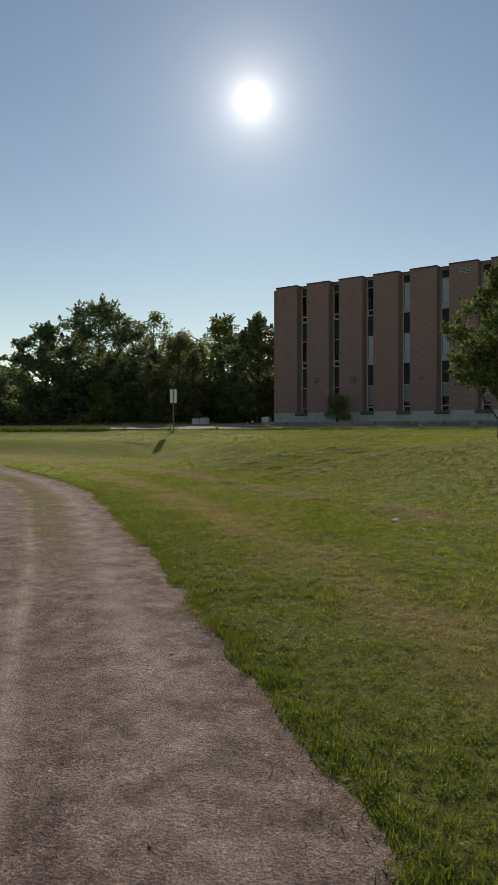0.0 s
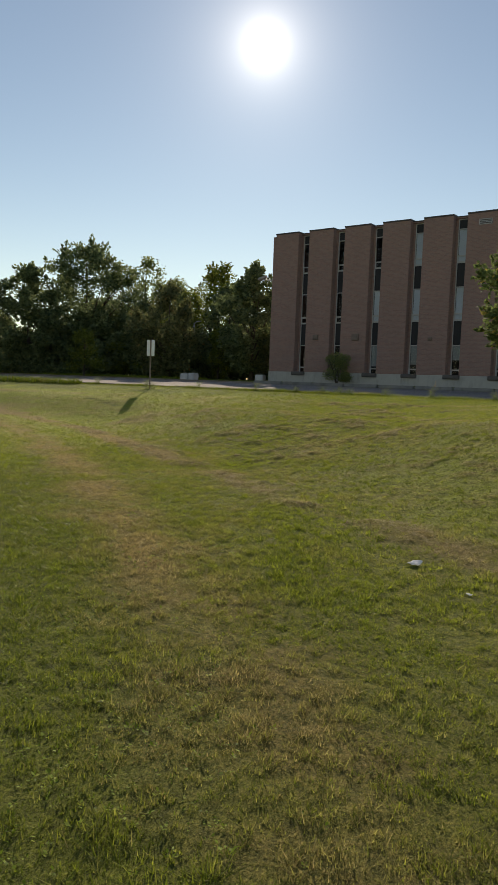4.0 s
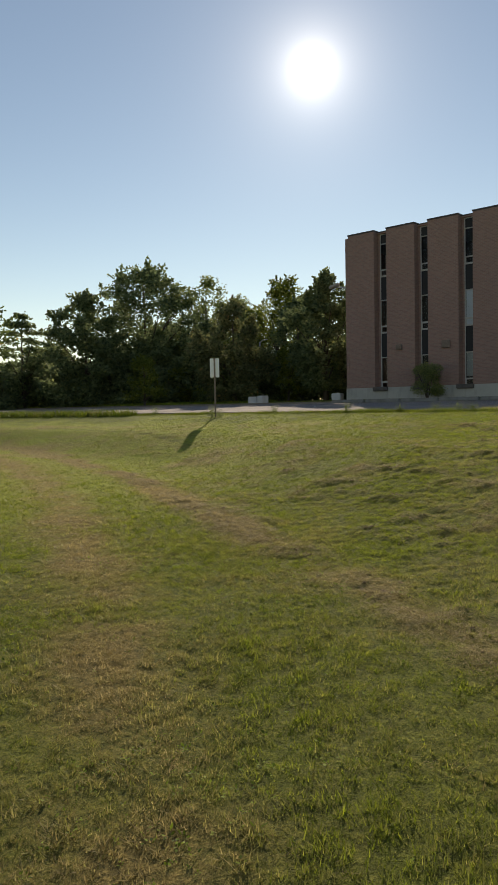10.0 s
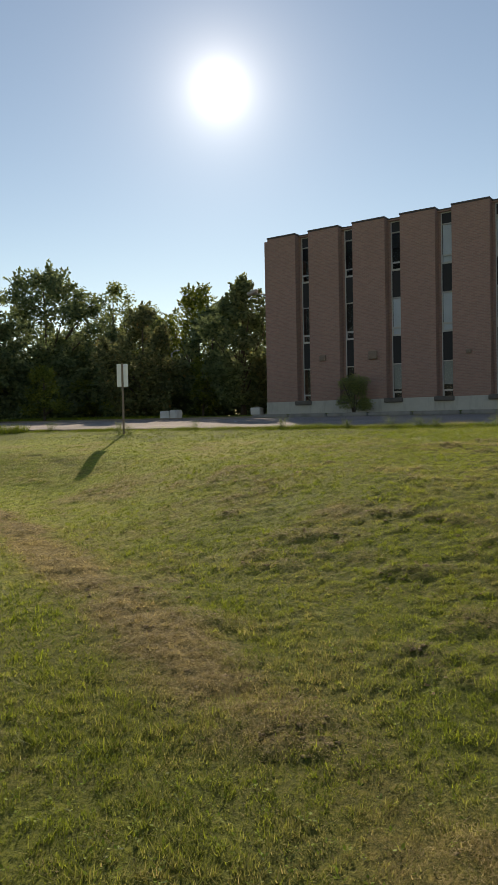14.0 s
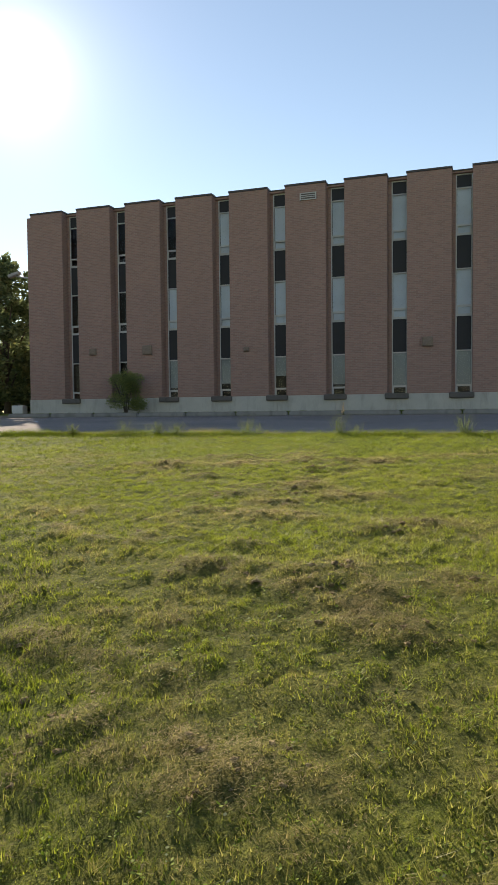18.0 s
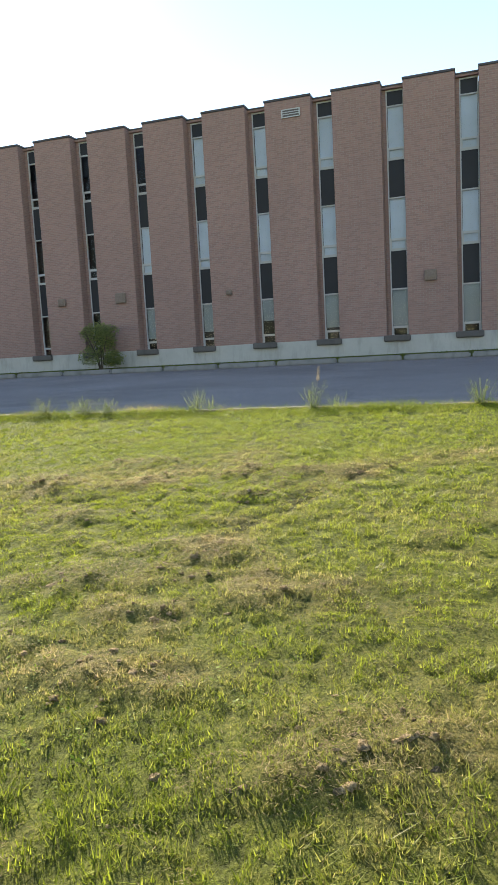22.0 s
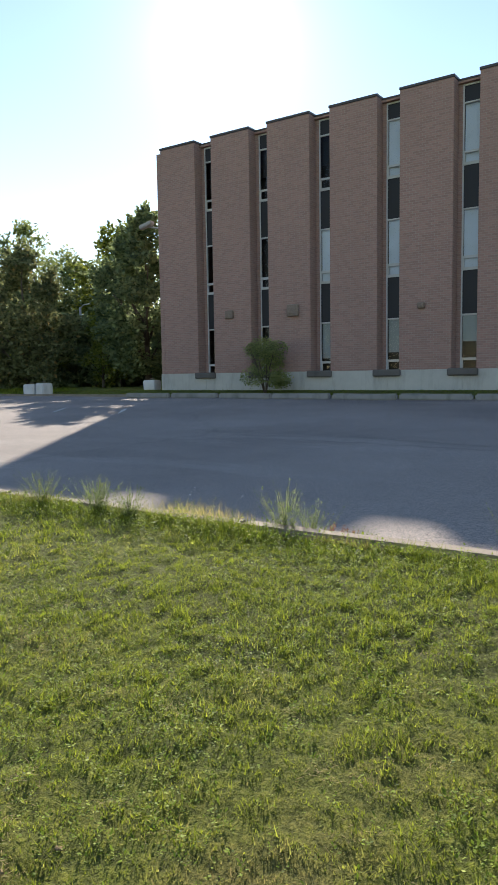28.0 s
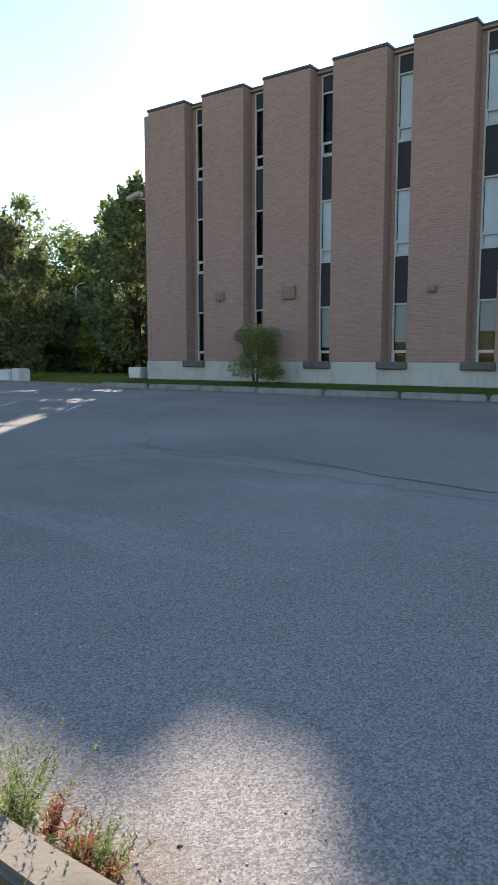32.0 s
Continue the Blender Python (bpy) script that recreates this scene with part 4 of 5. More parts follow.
# ---------------------------------------------------------------- trees
def leaves(centres, radii, count, size, r, flat=0.5):
    """Leaf sprays in round clumps: an array of quads."""
    w = np.array(radii) ** 1.7
    which = r.choice(len(centres), count, p=w / w.sum())
    d = r.normal(size=(count, 3))
    d /= np.linalg.norm(d, axis=1)[:, None]
    rad = np.array(radii)[which] * (r.uniform(0.2, 1.0, count) ** 0.5) * r.choice([1.0, 1.0, 1.0, 1.0, 1.08, 1.22], count)
    return leaf_quads(np.array(centres)[which] + d * rad[:, None] * np.array([1, 1, 0.78]), size, r, flat)


def leaf_quads(p, size, r, flat=0.5, along=None):
    """Pointed leaves at p, turned at random or leaning along a way."""
    m = len(p)
    a = r.normal(size=(m, 3))
    a[:, 2] *= flat
    if along is not None:
        a = a * 0.55 + along
    a /= np.linalg.norm(a, axis=1)[:, None] + 1e-9
    b = np.cross(a, r.normal(size=(m, 3)))
    b /= np.linalg.norm(b, axis=1)[:, None] + 1e-9
    s = size * r.uniform(0.55, 1.3, m)[:, None]
    return np.stack([p - a * s * 0.55, p + b * s * 0.3, p + a * s * 0.55, p - b * s * 0.3], 1)


ROUND = ((0.0, 0.62), (0.2, 0.95), (0.45, 1.0), (0.7, 0.86), (0.88, 0.55), (1.0, 0.16))
OVAL = ((0.0, 0.5), (0.3, 0.85), (0.6, 1.0), (0.8, 0.8), (0.92, 0.5), (1.0, 0.2))
SPREAD = ((0.0, 0.55), (0.12, 0.9), (0.3, 1.0), (0.5, 0.95), (0.68, 0.76), (0.86, 0.5), (1.0, 0.15))
CONE = ((0.0, 0.9), (0.2, 1.0), (0.55, 0.8), (0.8, 0.5), (1.0, 0.08))


def tree(name, place, height, radius, label, leaf, seed, count=12000, sprays=150, bare=0.1, size=0.3, shape=ROUND, rise=0.7, droop=0.0, fill=0.4, reach=0.3, layered=0, trunk_r=None, group="trees beyond the car park"):
    """Trunk, limbs that rise into the crown, and leafy sprays that end on the crown's outline."""
    r = np.random.RandomState(seed)
    z0 = float(land(place[0], place[1]))
    th = thing(name, (place[0], place[1], z0 - 0.1), label, "tree", group)
    tr = trunk_r or 0.02 * height
    k = 7
    spine = [np.array((0.012 * height * math.sin(i * 1.7 + seed) * (i / k), 0.012 * height * math.cos(i * 2.1 + seed) * (i / k), height * 0.86 * i / k)) for i in range(k + 1)]
    tube_part("trunk", spine, [tr * (1.3 if i == 0 else 1 - 0.85 * i / k) for i in range(k + 1)], BARK, th, 9)
    us, rs = [a for a, b in shape], [b for a, b in shape]
    u = r.uniform(0, 1, sprays) ** 0.9
    if layered:
        u = (np.floor(u * layered) + 0.5 + r.normal(0, 0.09, sprays)) / layered
    q = r.uniform(0, 2 * np.pi, sprays)
    big = reach * radius * r.uniform(0.65, 1.3, sprays) * (1 - 0.35 * u)
    bulge = 0.9 + 0.16 * np.sin(q * 2 + seed) * np.sin(u * 7 + seed * 1.7) + 0.1 * np.sin(q * 5 + 3 * seed + u * 9)
    rr = np.maximum(radius * np.interp(u, us, rs) * bulge - 0.6 * big, 0.1) * np.sqrt(r.uniform(0.1, 1.0, sprays))
    tip = np.stack([np.cos(q) * rr, np.sin(q) * rr, height * bare + (height * (1 - bare) - 0.8 * big) * u + 0.3 * big], 1)
    way = np.stack([np.cos(q) * rr / radius, np.sin(q) * rr / radius, rise * (0.35 + u) - droop], 1) + r.normal(0, 0.3, (sprays, 3)) * np.array((1, 1, 0.3 if layered else 1.0))
    way /= np.linalg.norm(way, axis=1)[:, None]
    # limbs, the longest first
    for i in np.argsort(-rr)[:14]:
        s = spine[int(np.clip(k * (tip[i][2] / height) * 0.62, 1, k - 1))]
        mid = s * 0.45 + tip[i] * 0.55 + np.array((0, 0, 0.04 * height * rise))
        tube_part("branch", [s, mid, tip[i]], [tr * 0.4, tr * 0.24, tr * 0.07], BARK, th, 6)
    # leaves in loose lobes, and sprigs that stand out of them
    n_sprig = int(count * fill)
    n_lobe = count - n_sprig
    w = big ** 1.6
    which = r.choice(sprays, n_lobe, p=w / w.sum())
    d = r.normal(size=(n_lobe, 3))
    d /= np.linalg.norm(d, axis=1)[:, None]
    d *= (r.uniform(0, 1, n_lobe) ** 0.5 * big[which] * r.choice([0.8, 0.95, 1.05, 1.2], n_lobe))[:, None]
    lobe = leaf_quads(tip[which] + d * np.array((1, 1, 0.32 if layered else 0.82)), size, r, 0.5)
    each = 26
    n = max(n_sprig // each, 1)
    which = r.choice(sprays, n, p=w / w.sum())
    d = r.normal(size=(n, 3)) * 0.55 + way[which]
    d /= np.linalg.norm(d, axis=1)[:, None]
    d[:, 2] *= 0.3 if layered else 1.0
    long = big[which] * r.uniform(0.5, 0.95, n)
    foot = np.repeat(tip[which] + d * (big[which] * 0.7)[:, None], each, 0)
    D, Ln, v = np.repeat(d, each, 0), np.repeat(long, each), r.uniform(0, 1, n * each)
    p = foot + D * (v * Ln)[:, None] + r.normal(size=(n * each, 3)) * ((0.2 * (1 - v) + 0.03) * Ln)[:, None]
    p[:, 2] -= droop * v ** 2 * Ln
    out, inner = lobe, leaf_quads(p, size * 0.85, r, 0.5, D * 0.7)
    part("crown", tri_mesh("crown", np.concatenate([out, inner]), leaf, 4), leaf, th)
    return th


tree("maple_tree", (-59.6, 27.4), 13.3, 10.6, "large spreading maple tree with low branches and orange tints", LEAF_MAPLE, 21, 46000, 150, 0.12, 0.34, SPREAD, 1.0, fill=0.42, reach=0.17, trunk_r=0.5)
tree("pine_tree", (-71.8, 47.6), 10.2, 3.9, "dark pine tree with open layered branches", LEAF_DARK, 11, 10000, 70, 0.3, 0.26, CONE, 0.25, fill=0.45, reach=0.26, layered=8)
tree("broadleaf_tree", (-62.6, 48.8), 10.7, 4.6, "dark dense broadleaf tree beyond the car park", LEAF_DARK, 12, 26000, 90, 0.0, 0.32, ROUND, 0.35, fill=0.3, reach=0.25)
tree("broadleaf_tree", (-62.2, 55.9), 14.0, 6.8, "tall dark broadleaf tree with gaps of sky", LEAF_DARK, 13, 32000, 110, 0.12, 0.32, OVAL, 0.7, fill=0.3, reach=0.22)
tree("broadleaf_tree", (-59.6, 62.2), 13.4, 6.0, "tall airy tree with thin drooping twigs", LEAF_MID, 14, 20000, 85, 0.15, 0.27, OVAL, 0.4, droop=0.6, fill=0.5, reach=0.24)
tree("broadleaf_tree", (-45.4, 50.9), 8.4, 3.5, "low dark green tree with reddish tints and upright shoots", LEAF_RUST, 15, 24000, 75, 0.02, 0.25, ROUND, 1.0, fill=0.35, reach=0.25)
tree("broadleaf_tree", (-55.5, 69.5), 12.6, 4.6, "tall airy tree with light between its leaves", LEAF_MID, 16, 12000, 50, 0.1, 0.25, OVAL, 0.7, fill=0.4, reach=0.24)
tree("broadleaf_tree", (-50.4, 64.0), 12.5, 4.1, "green tree turning yellow behind the lawn", LEAF_YELLOW, 17, 16000, 60, 0.05, 0.25, OVAL, 0.8, fill=0.35, reach=0.25)
tree("broadleaf_tree", (-38.3, 53.7), 9.7, 3.4, "dark tree close beside the building's end", LEAF_DARK, 18, 24000, 80, 0.10, 0.27, ROUND, 0.7, fill=0.3, reach=0.25)
tree("broadleaf_tree", (-37.4, 62.5), 11.6, 3.4, "dark tree behind the building's end", LEAF_MID, 25, 9000, 50, 0.05, 0.27, OVAL, 0.8, fill=0.3, reach=0.26)
tree("small_tree", (-52.3, 47.2), 4.5, 2.0, "small sunlit yellow-green tree before the dark trees", LEAF_YELLOW, 27, 5000, 40, 0.12, 0.17, ROUND, 0.6, fill=0.35, reach=0.28)
tree("small_tree", (-48.8, 53.6), 5.4, 2.5, "small yellow-green tree among the shrubs", LEAF_YELLOW, 28, 6500, 40, 0.0, 0.19, ROUND, 0.6, fill=0.35, reach=0.28)
tree("small_tree", (-42.4, 54.2), 4.8, 1.9, "small yellow-green tree beside the dark tree", LEAF_YELLOW, 29, 5000, 36, 0.05, 0.17, ROUND, 0.6, fill=0.35, reach=0.28)
for i, (px, py, h, rad) in enumerate(((-57.0, 65.5, 10.2, 4.4), (-54.2, 56.8, 8.0, 3.6), (-46.2, 60.5, 9.4, 3.6), (-67.5, 62.0, 9.2, 4.4), (-42.5, 62.0, 8.6, 3.2), (-80, 40, 9.0, 5.0), (-88, 60, 7.6, 5.0), (-70, 73, 9.0, 5.0), (-78.5, 55, 6.8, 4.0))):
    tree("broadleaf_tree", (px, py), h, rad, "dark leafy tree filling the tree belt", LEAF_DARK, 60 + i, 10000, 50, 0.0, 0.36, ROUND, 0.6, fill=0.25, reach=0.27)
tree("young_maple", (-5.42, 18.6), 4.3, 1.5, "young maple tree standing in the lawn", LEAF_MAPLE, 31, 15000, 60, 0.3, 0.105, ROUND, 0.8, fill=0.4, reach=0.25, trunk_r=0.06, group="")


def shrub(name, place, height, radius, label, leaf, seed, count=2500, size=0.2, group="", slim=1.0):
    r = np.random.RandomState(seed)
    th = thing(name, (place[0], place[1], float(land(place[0], place[1])) - 0.05), label, "shrub", group)
    for i in range(6):
        q = r.uniform(0, 6.28)
        tip = (radius * 0.6 * math.cos(q), radius * 0.6 * math.sin(q), height * r.uniform(0.6, 0.9))
        tube_part("stem", [(0.05 * math.cos(q), 0.05 * math.sin(q), 0), (tip[0] * 0.4, tip[1] * 0.4, tip[2] * 0.5), tip], [0.03, 0.022, 0.008], BARK, th, 5)
    cs = [(radius * 0.6 * r.uniform(-1, 1), radius * 0.6 * r.uniform(-1, 1) * slim, height * r.uniform(0.05 if size > 0.28 else 0.2, 0.85)) for i in range(14)]
    part("foliage", tri_mesh("foliage", leaves(cs, [radius * r.uniform(0.3, 0.5) for c in cs], count, size, r), leaf, 4), leaf, th)
    return th


# dark thicket below the trees
rng = random.Random(5)
for i in range(24):
    u = i / 23
    px, py = -92 + 50 * u + rng.uniform(-1.5, 1.5), 52 + 5.5 * u + rng.uniform(-2, 2) - 6 * (1 - u)
    shrub("thicket_shrub", (px, py), rng.uniform(3.9, 5.2), rng.uniform(2.4, 3.4), "dark tangled shrub below the tree belt", LEAF_DARK, 100 + i, 3200, 0.42, "thicket below the trees")
for i, (px, py, h, rr, lf) in enumerate(((-47.3, 55.5, 3.1, 1.5, LEAF_YELLOW), (-50.5, 56.5, 3.4, 1.7, LEAF_YELLOW), (-45.2, 56.3, 2.6, 1.3, LEAF_DARK), (-55.5, 55.2, 4.4, 1.9, LEAF_YELLOW), (-41.8, 55.2, 3.0, 1.1, LEAF_YELLOW))):
    shrub("garden_shrub", (px, py), h, rr, "yellow-green shrub in front of the trees", lf, 140 + i, 2400, 0.24, "shrubs in front of the trees")
for i, (px, py, h) in enumerate(((-38.3, 57.5, 4.0), (-36.6, 60.5, 4.4), (-41.0, 58.5, 3.6))):
    shrub("thicket_shrub", (px, py), h, 2.0, "dark shrub behind the building's end", LEAF_DARK, 160 + i, 2600, 0.3, "thicket below the trees")
for i, (px, py, h, rr) in enumerate(((-41.3, 61.0, 3.6, 1.7), (-44.0, 63.5, 4.2, 2.0), (-39.2, 59.5, 3.0, 1.4))):
    shrub("garden_shrub", (px, py), h, rr, "sunlit yellow-green shrub between the tree trunks", LEAF_YELLOW, 170 + i, 3000, 0.2, "shrubs in front of the trees")
for i, (px, py) in enumerate(((-88, 58.5), (-84, 60), (-95, 57), (-91, 62), (-97, 51), (-102, 46), (-95, 42), (-104, 54), (-100, 38), (-99, 33), (-104, 29), (-100, 25), (-103, 20), (-97, 15), (-101, 9), (-80, 45), (-76, 47), (-78, 50), (-72, 45), (-85, 42), (-90, 37), (-70, 49), (-93, 45), (-74.5, 31.4), (-82, 35), (-80, 28), (-87, 31), (-78, 23))):
    shrub("thicket_shrub", (px, py), 4.2, 2.9, "dark tangled shrub below the tree belt", LEAF_DARK, 180 + i, 3000, 0.36, "thicket below the trees")
for i in range(15):
    px = -104 + 4.9 * i
    shrub("thicket_shrub", (px, 70 + 3 * math.sin(i * 1.9)), 5.2, 3.6, "dark tangled shrub below the tree belt", LEAF_DARK, 190 + i, 1500, 0.6, "thicket below the trees")
shrub("wall_bush", (-26.95, 48.55), 2.4, 1.1, "dark green bush growing against the building", LEAF_MID, 151, 9000, 0.075)


# ---------------------------------------------------------------- weeds along the kerb
def weed_mesh(seed, height, spread, stalks, leafy):
    r = np.random.RandomState(seed)
    tris = []
    for i in range(stalks):
        q, lean = r.uniform(0, 6.28), r.uniform(0.05, 0.55)
        h = height * r.uniform(0.55, 1.0)
        base = np.array((r.uniform(-0.1, 0.1) * spread, r.uniform(-0.1, 0.1) * spread, 0))
        tip = base + np.array((math.cos(q) * lean * spread, math.sin(q) * lean * spread, h))
        side = np.array((-math.sin(q), math.cos(q), 0)) * 0.0022
        mid = (base + tip) / 2 + np.array((math.cos(q), math.sin(q), 0)) * -0.05 * h
        tris += [(base - side, base + side, mid), (mid - side * 0.8, mid + side * 0.8, tip)]
        for j in range(leafy):
            u = r.uniform(0.15, 1.0)
            p = base * (1 - u) + tip * u
            d = r.normal(size=3)
            d[2] = abs(d[2]) * 0.6
            d /= np.linalg.norm(d)
            s = r.uniform(0.012, 0.032) * (1.2 - 0.5 * u)
            w = np.cross(d, (0, 0, 1.0))
            w = w / (np.linalg.norm(w) + 1e-9) * s * 0.2
            tris.append((p - w, p + w, p + d * s))
    return np.array(tris)


WEEDS = [(-19.2, 28.0, 0.42, 0.35), (-18.9, 28.35, 0.35, 0.3), (-17.2, 28.0, 0.3, 0.3), (-15.95, 28.0, 0.36, 0.4), (-15.6, 28.3, 0.42, 0.35), (-15.2, 28.0, 0.34, 0.4), (-14.8, 27.95, 0.32, 0.35),
         (-14.4, 28.3, 0.3, 0.4), (-13.42, 28.26, 0.46, 0.4), (-13.2, 28.3, 0.42, 0.36), (-12.85, 28.3, 0.22, 0.3), (-12.3, 28.3, 0.12, 0.35), (-11.55, 28.0, 0.45, 0.4), (-11.25, 28.3, 0.4, 0.4),
         (-9.3, 28.0, 0.42, 0.4), (-7.8, 28.2, 0.38, 0.45), (-6.2, 28.0, 0.42, 0.4), (-22.5, 28.2, 0.4, 0.4), (-25.5, 28.0, 0.4, 0.4), (-29.0, 28.1, 0.45, 0.5), (-4.1, 28.1, 0.4, 0.4), (-24.4, 26.9, 0.42, 0.75), (-24.1, 27.0, 0.4, 0.7)]
for i, (wx, wy, h, s) in enumerate(WEEDS):
    w = thing("kerb_weed", (wx, wy, float(land(wx, wy)) + (0.06 if 28.03 < wy < 28.3 else 0.0) - 0.01), "thin feathery green weed growing at the kerb", "weed", "weeds along the kerb")
    part("weed_foliage", tri_mesh("weed_foliage", weed_mesh(300 + i, h, s * 1.3, 46, 40), LEAF_FEATHER), LEAF_FEATHER, w)

for i, (wx, wy, h) in enumerate(((-12.88, 28.33, 0.13), (-12.76, 28.32, 0.10), (-13.05, 28.35, 0.16))):
    w = thing("red_weed", (wx, wy, lot_z(wy) - 0.01), "small reddish weed growing out of the kerb's foot", "weed", "red weeds at the kerb")
    part("weed_foliage", tri_mesh("weed_foliage", weed_mesh(340 + i, h, 0.2, 16, 26), LEAF_RED), LEAF_RED, w)
# pale seed head on a stalk
seed = thing("seed_stalk", (-11.52, 28.14, 1.3), "dry pinkish seed plume on a thin stalk at the kerb", "weed")
tube_part("stalk", [(0, 0, -0.05), (0.01, 0, 0.22), (0.03, 0.01, 0.50), (0.05, 0.01, 0.60)], [0.004, 0.003, 0.002, 0.001], RUST, seed, 5)
r = np.random.RandomState(5)
part("seed_head", tri_mesh("seed_head", leaves([(0.03 + 0.002 * i, 0.01, 0.42 + 0.018 * i) for i in range(11)], [0.028 - 0.0016 * i for i in range(11)], 260, 0.014, r, 2.5), STRAW, 4), STRAW, seed)

# ---------------------------------------------------------------- litter on the lawn
for i, (lx0, ly0, s) in enumerate(((-4.25, 9.8, 0.055), (-3.54, 9.21, 0.022))):
    it = thing("litter_scrap", (lx0, ly0, float(land(lx0, ly0)) + 0.012), "crumpled whitish paper scrap lying in the grass", "litter", "litter on the lawn")
    bm = bmesh.new()
    bmesh.ops.create_grid(bm, x_segments=7, y_segments=6, size=s)
    for v in bm.verts:
        n = noise.noise_vector(v.co * 14 + Vector((i * 3.0, 0, 0)))
        v.co += Vector((n.x * s * 0.35, n.y * s * 0.35, abs(n.z) * s * 0.9 + 0.01))
    ob = part("paper_scrap", bm, PAPER, it)
    ob.modifiers.new("thick", "SOLIDIFY").thickness = 0.003

# ---------------------------------------------------------------- grass
r = np.random.RandomState(77)


def scatter(n, x0, x1, y0, y1, chance):
    x, y = r.uniform(x0, x1, n), r.uniform(y0, y1, n)
    keep = r.uniform(0, 1, n) < chance(x, y)
    return x[keep], y[keep]


def near_walk(x, y):
    p = np.interp(from_ahead(x, y), [0, 1.3, 2.2, 3.4, 5.0], [1.0, 0.9, 0.42, 0.12, 0.0])
    return np.where(on_track(x, y, -0.02) | (y > 28.0), 0, p)


def blades(x, y, tall, wide, dry, lean=0.6):
    n = len(x)
    z = ground_z(x, y)
    q = r.uniform(0, 2 * np.pi, n)
    h = tall * r.uniform(0.5, 1.2, n)
    w = wide * r.uniform(0.6, 1.3, n)
    l = h * r.uniform(0.1, lean * 2, n)
    g = q + np.pi / 2 + r.uniform(-0.8, 0.8, n)
    a = np.stack([x - np.cos(q) * w, y - np.sin(q) * w, z - 0.004], 1)
    b = np.stack([x + np.cos(q) * w, y + np.sin(q) * w, z - 0.004], 1)
    c = np.stack([x + np.cos(g) * l, y + np.sin(g) * l, z + h], 1)
    return np.stack([a, b, c], 1)


def grass(name, label, x, y, tall, wide, lean=0.6, bias=0.0, tone=None, lift=None):
    dry = dryness(x, y) + 0.12 * wave(x * 0.7, y * 0.7, 1.0) + 0.38 * lump(x * 1.2, y * 1.2, 8.0) + 0.03 + bias
    if tone is not None:
        dry = dry + 0.3 * (np.mod(tone * 7.3, 1.0) - 0.5)
    dry = np.clip((dry - 0.05) * 1.5 + r.normal(0, 0.18, len(x)), 0, 1)
    shade = r.beta(1.2, 1.4, len(x))
    if tone is not None:
        shade = 0.3 * shade + 0.7 * tone
    co = blades(x, y, tall, wide, dry, lean)
    if lift is not None:
        co[:, :, 2] += lift[:, None]
    me = tri_mesh(name, co, BLADE, 3, dry=dry, shade=shade)
    return tagged(new(name, me), label, "grass", kind="stuff")


def tufts(n, each, spread, chance):
    """Places in small tufts, and how far each lies from its tuft's middle."""
    cx, cy = scatter(n, -22, 5, -1, 28, chance)
    s = np.repeat(r.uniform(0.5, 1.4, len(cx)) * spread, each)
    dx, dy = r.normal(0, 1, len(s)) * s, r.normal(0, 1, len(s)) * s
    x, y = np.repeat(cx, each) + dx, np.repeat(cy, each) + dy
    size = np.repeat(np.minimum(r.gamma(2.6, 0.4, len(cx)), 1.8), each)
    ok = ~on_track(x, y, -0.02) & (y < 28.02)
    return x[ok], y[ok], size[ok], np.repeat(r.beta(0.8, 1.0, len(cx)), each)[ok]


def lawn_chance(x, y):
    """Thick on the cushions, thin in the creases and where the turf is torn."""
    return near_walk(x, y) * np.clip(0.45 + 0.8 * cushions(x, y), 0, 1) * (1 - 0.5 * torn(x, y))


def lawn_height(x, y):
    patch = (0.5 + 0.9 * vnoise(x, y, 1.3, 22)) * (0.35 + 1.1 * pillow(x, y, 8.0, 3) * (0.4 + vnoise(x, y, 17.0, 23)))
    return patch * (1 - 0.4 * np.clip(dryness(x, y), 0, 1)) * (1 - 0.25 * np.clip((y - toe_line(x)) / 2.0, 0, 1)) * (1 + 0.3 * np.clip((y - 27.4) / 0.4, 0, 1))


x, y, size, tone = tufts(900000, 9, 0.030, lawn_chance)
tone = tone * (0.5 + 0.5 * np.clip(from_edge(x, y) / 1.6, 0, 1))
tone = np.clip(tone + 0.16 * np.clip((y - toe_line(x)) / 2.0, 0, 1), 0, 1)
grass("lawn_grass", "short mown lawn grass, green with dry blades", x, y, 0.019 * size * lawn_height(x, y), 0.0025, 1.1, tone=tone)
# longer tufts
x, y = scatter(50000, -22, 5, -1, 28, lambda x, y: near_walk(x, y) * (lump(x, y, 3.3) > 0.3))
grass("grass_tufts", "longer green grass tufts in the lawn", x, y, 0.026, 0.0028, 0.8, -0.2)
# ragged fringe on the track's edge
rim = smooth_line(EDGE, 0.02)
rim = rim[(rim[:, 0] < 2.5) & (rim[:, 0] > -22)]
way = np.gradient(rim, axis=0)
way /= np.linalg.norm(way, axis=1)[:, None]
pick = r.randint(0, len(rim), 46000)
off = r.normal(-0.06, 0.06, len(pick)) + 0.10 * np.clip(vnoise(rim[pick, 0], rim[pick, 1], 2.6, 81) - 0.5, -0.2, 1) * 2 - 0.07 * wave(rim[pick, 0] * 1.7, rim[pick, 1] * 1.7, 9.0)
x, y = rim[pick, 0] - way[pick, 1] * off, rim[pick, 1] + way[pick, 0] * off
keep = r.uniform(0, 1, len(x)) < np.clip(vnoise(x, y, 5.0, 82) * 2.2 - 0.45, 0.05, 1)
x, y = x[keep], y[keep]
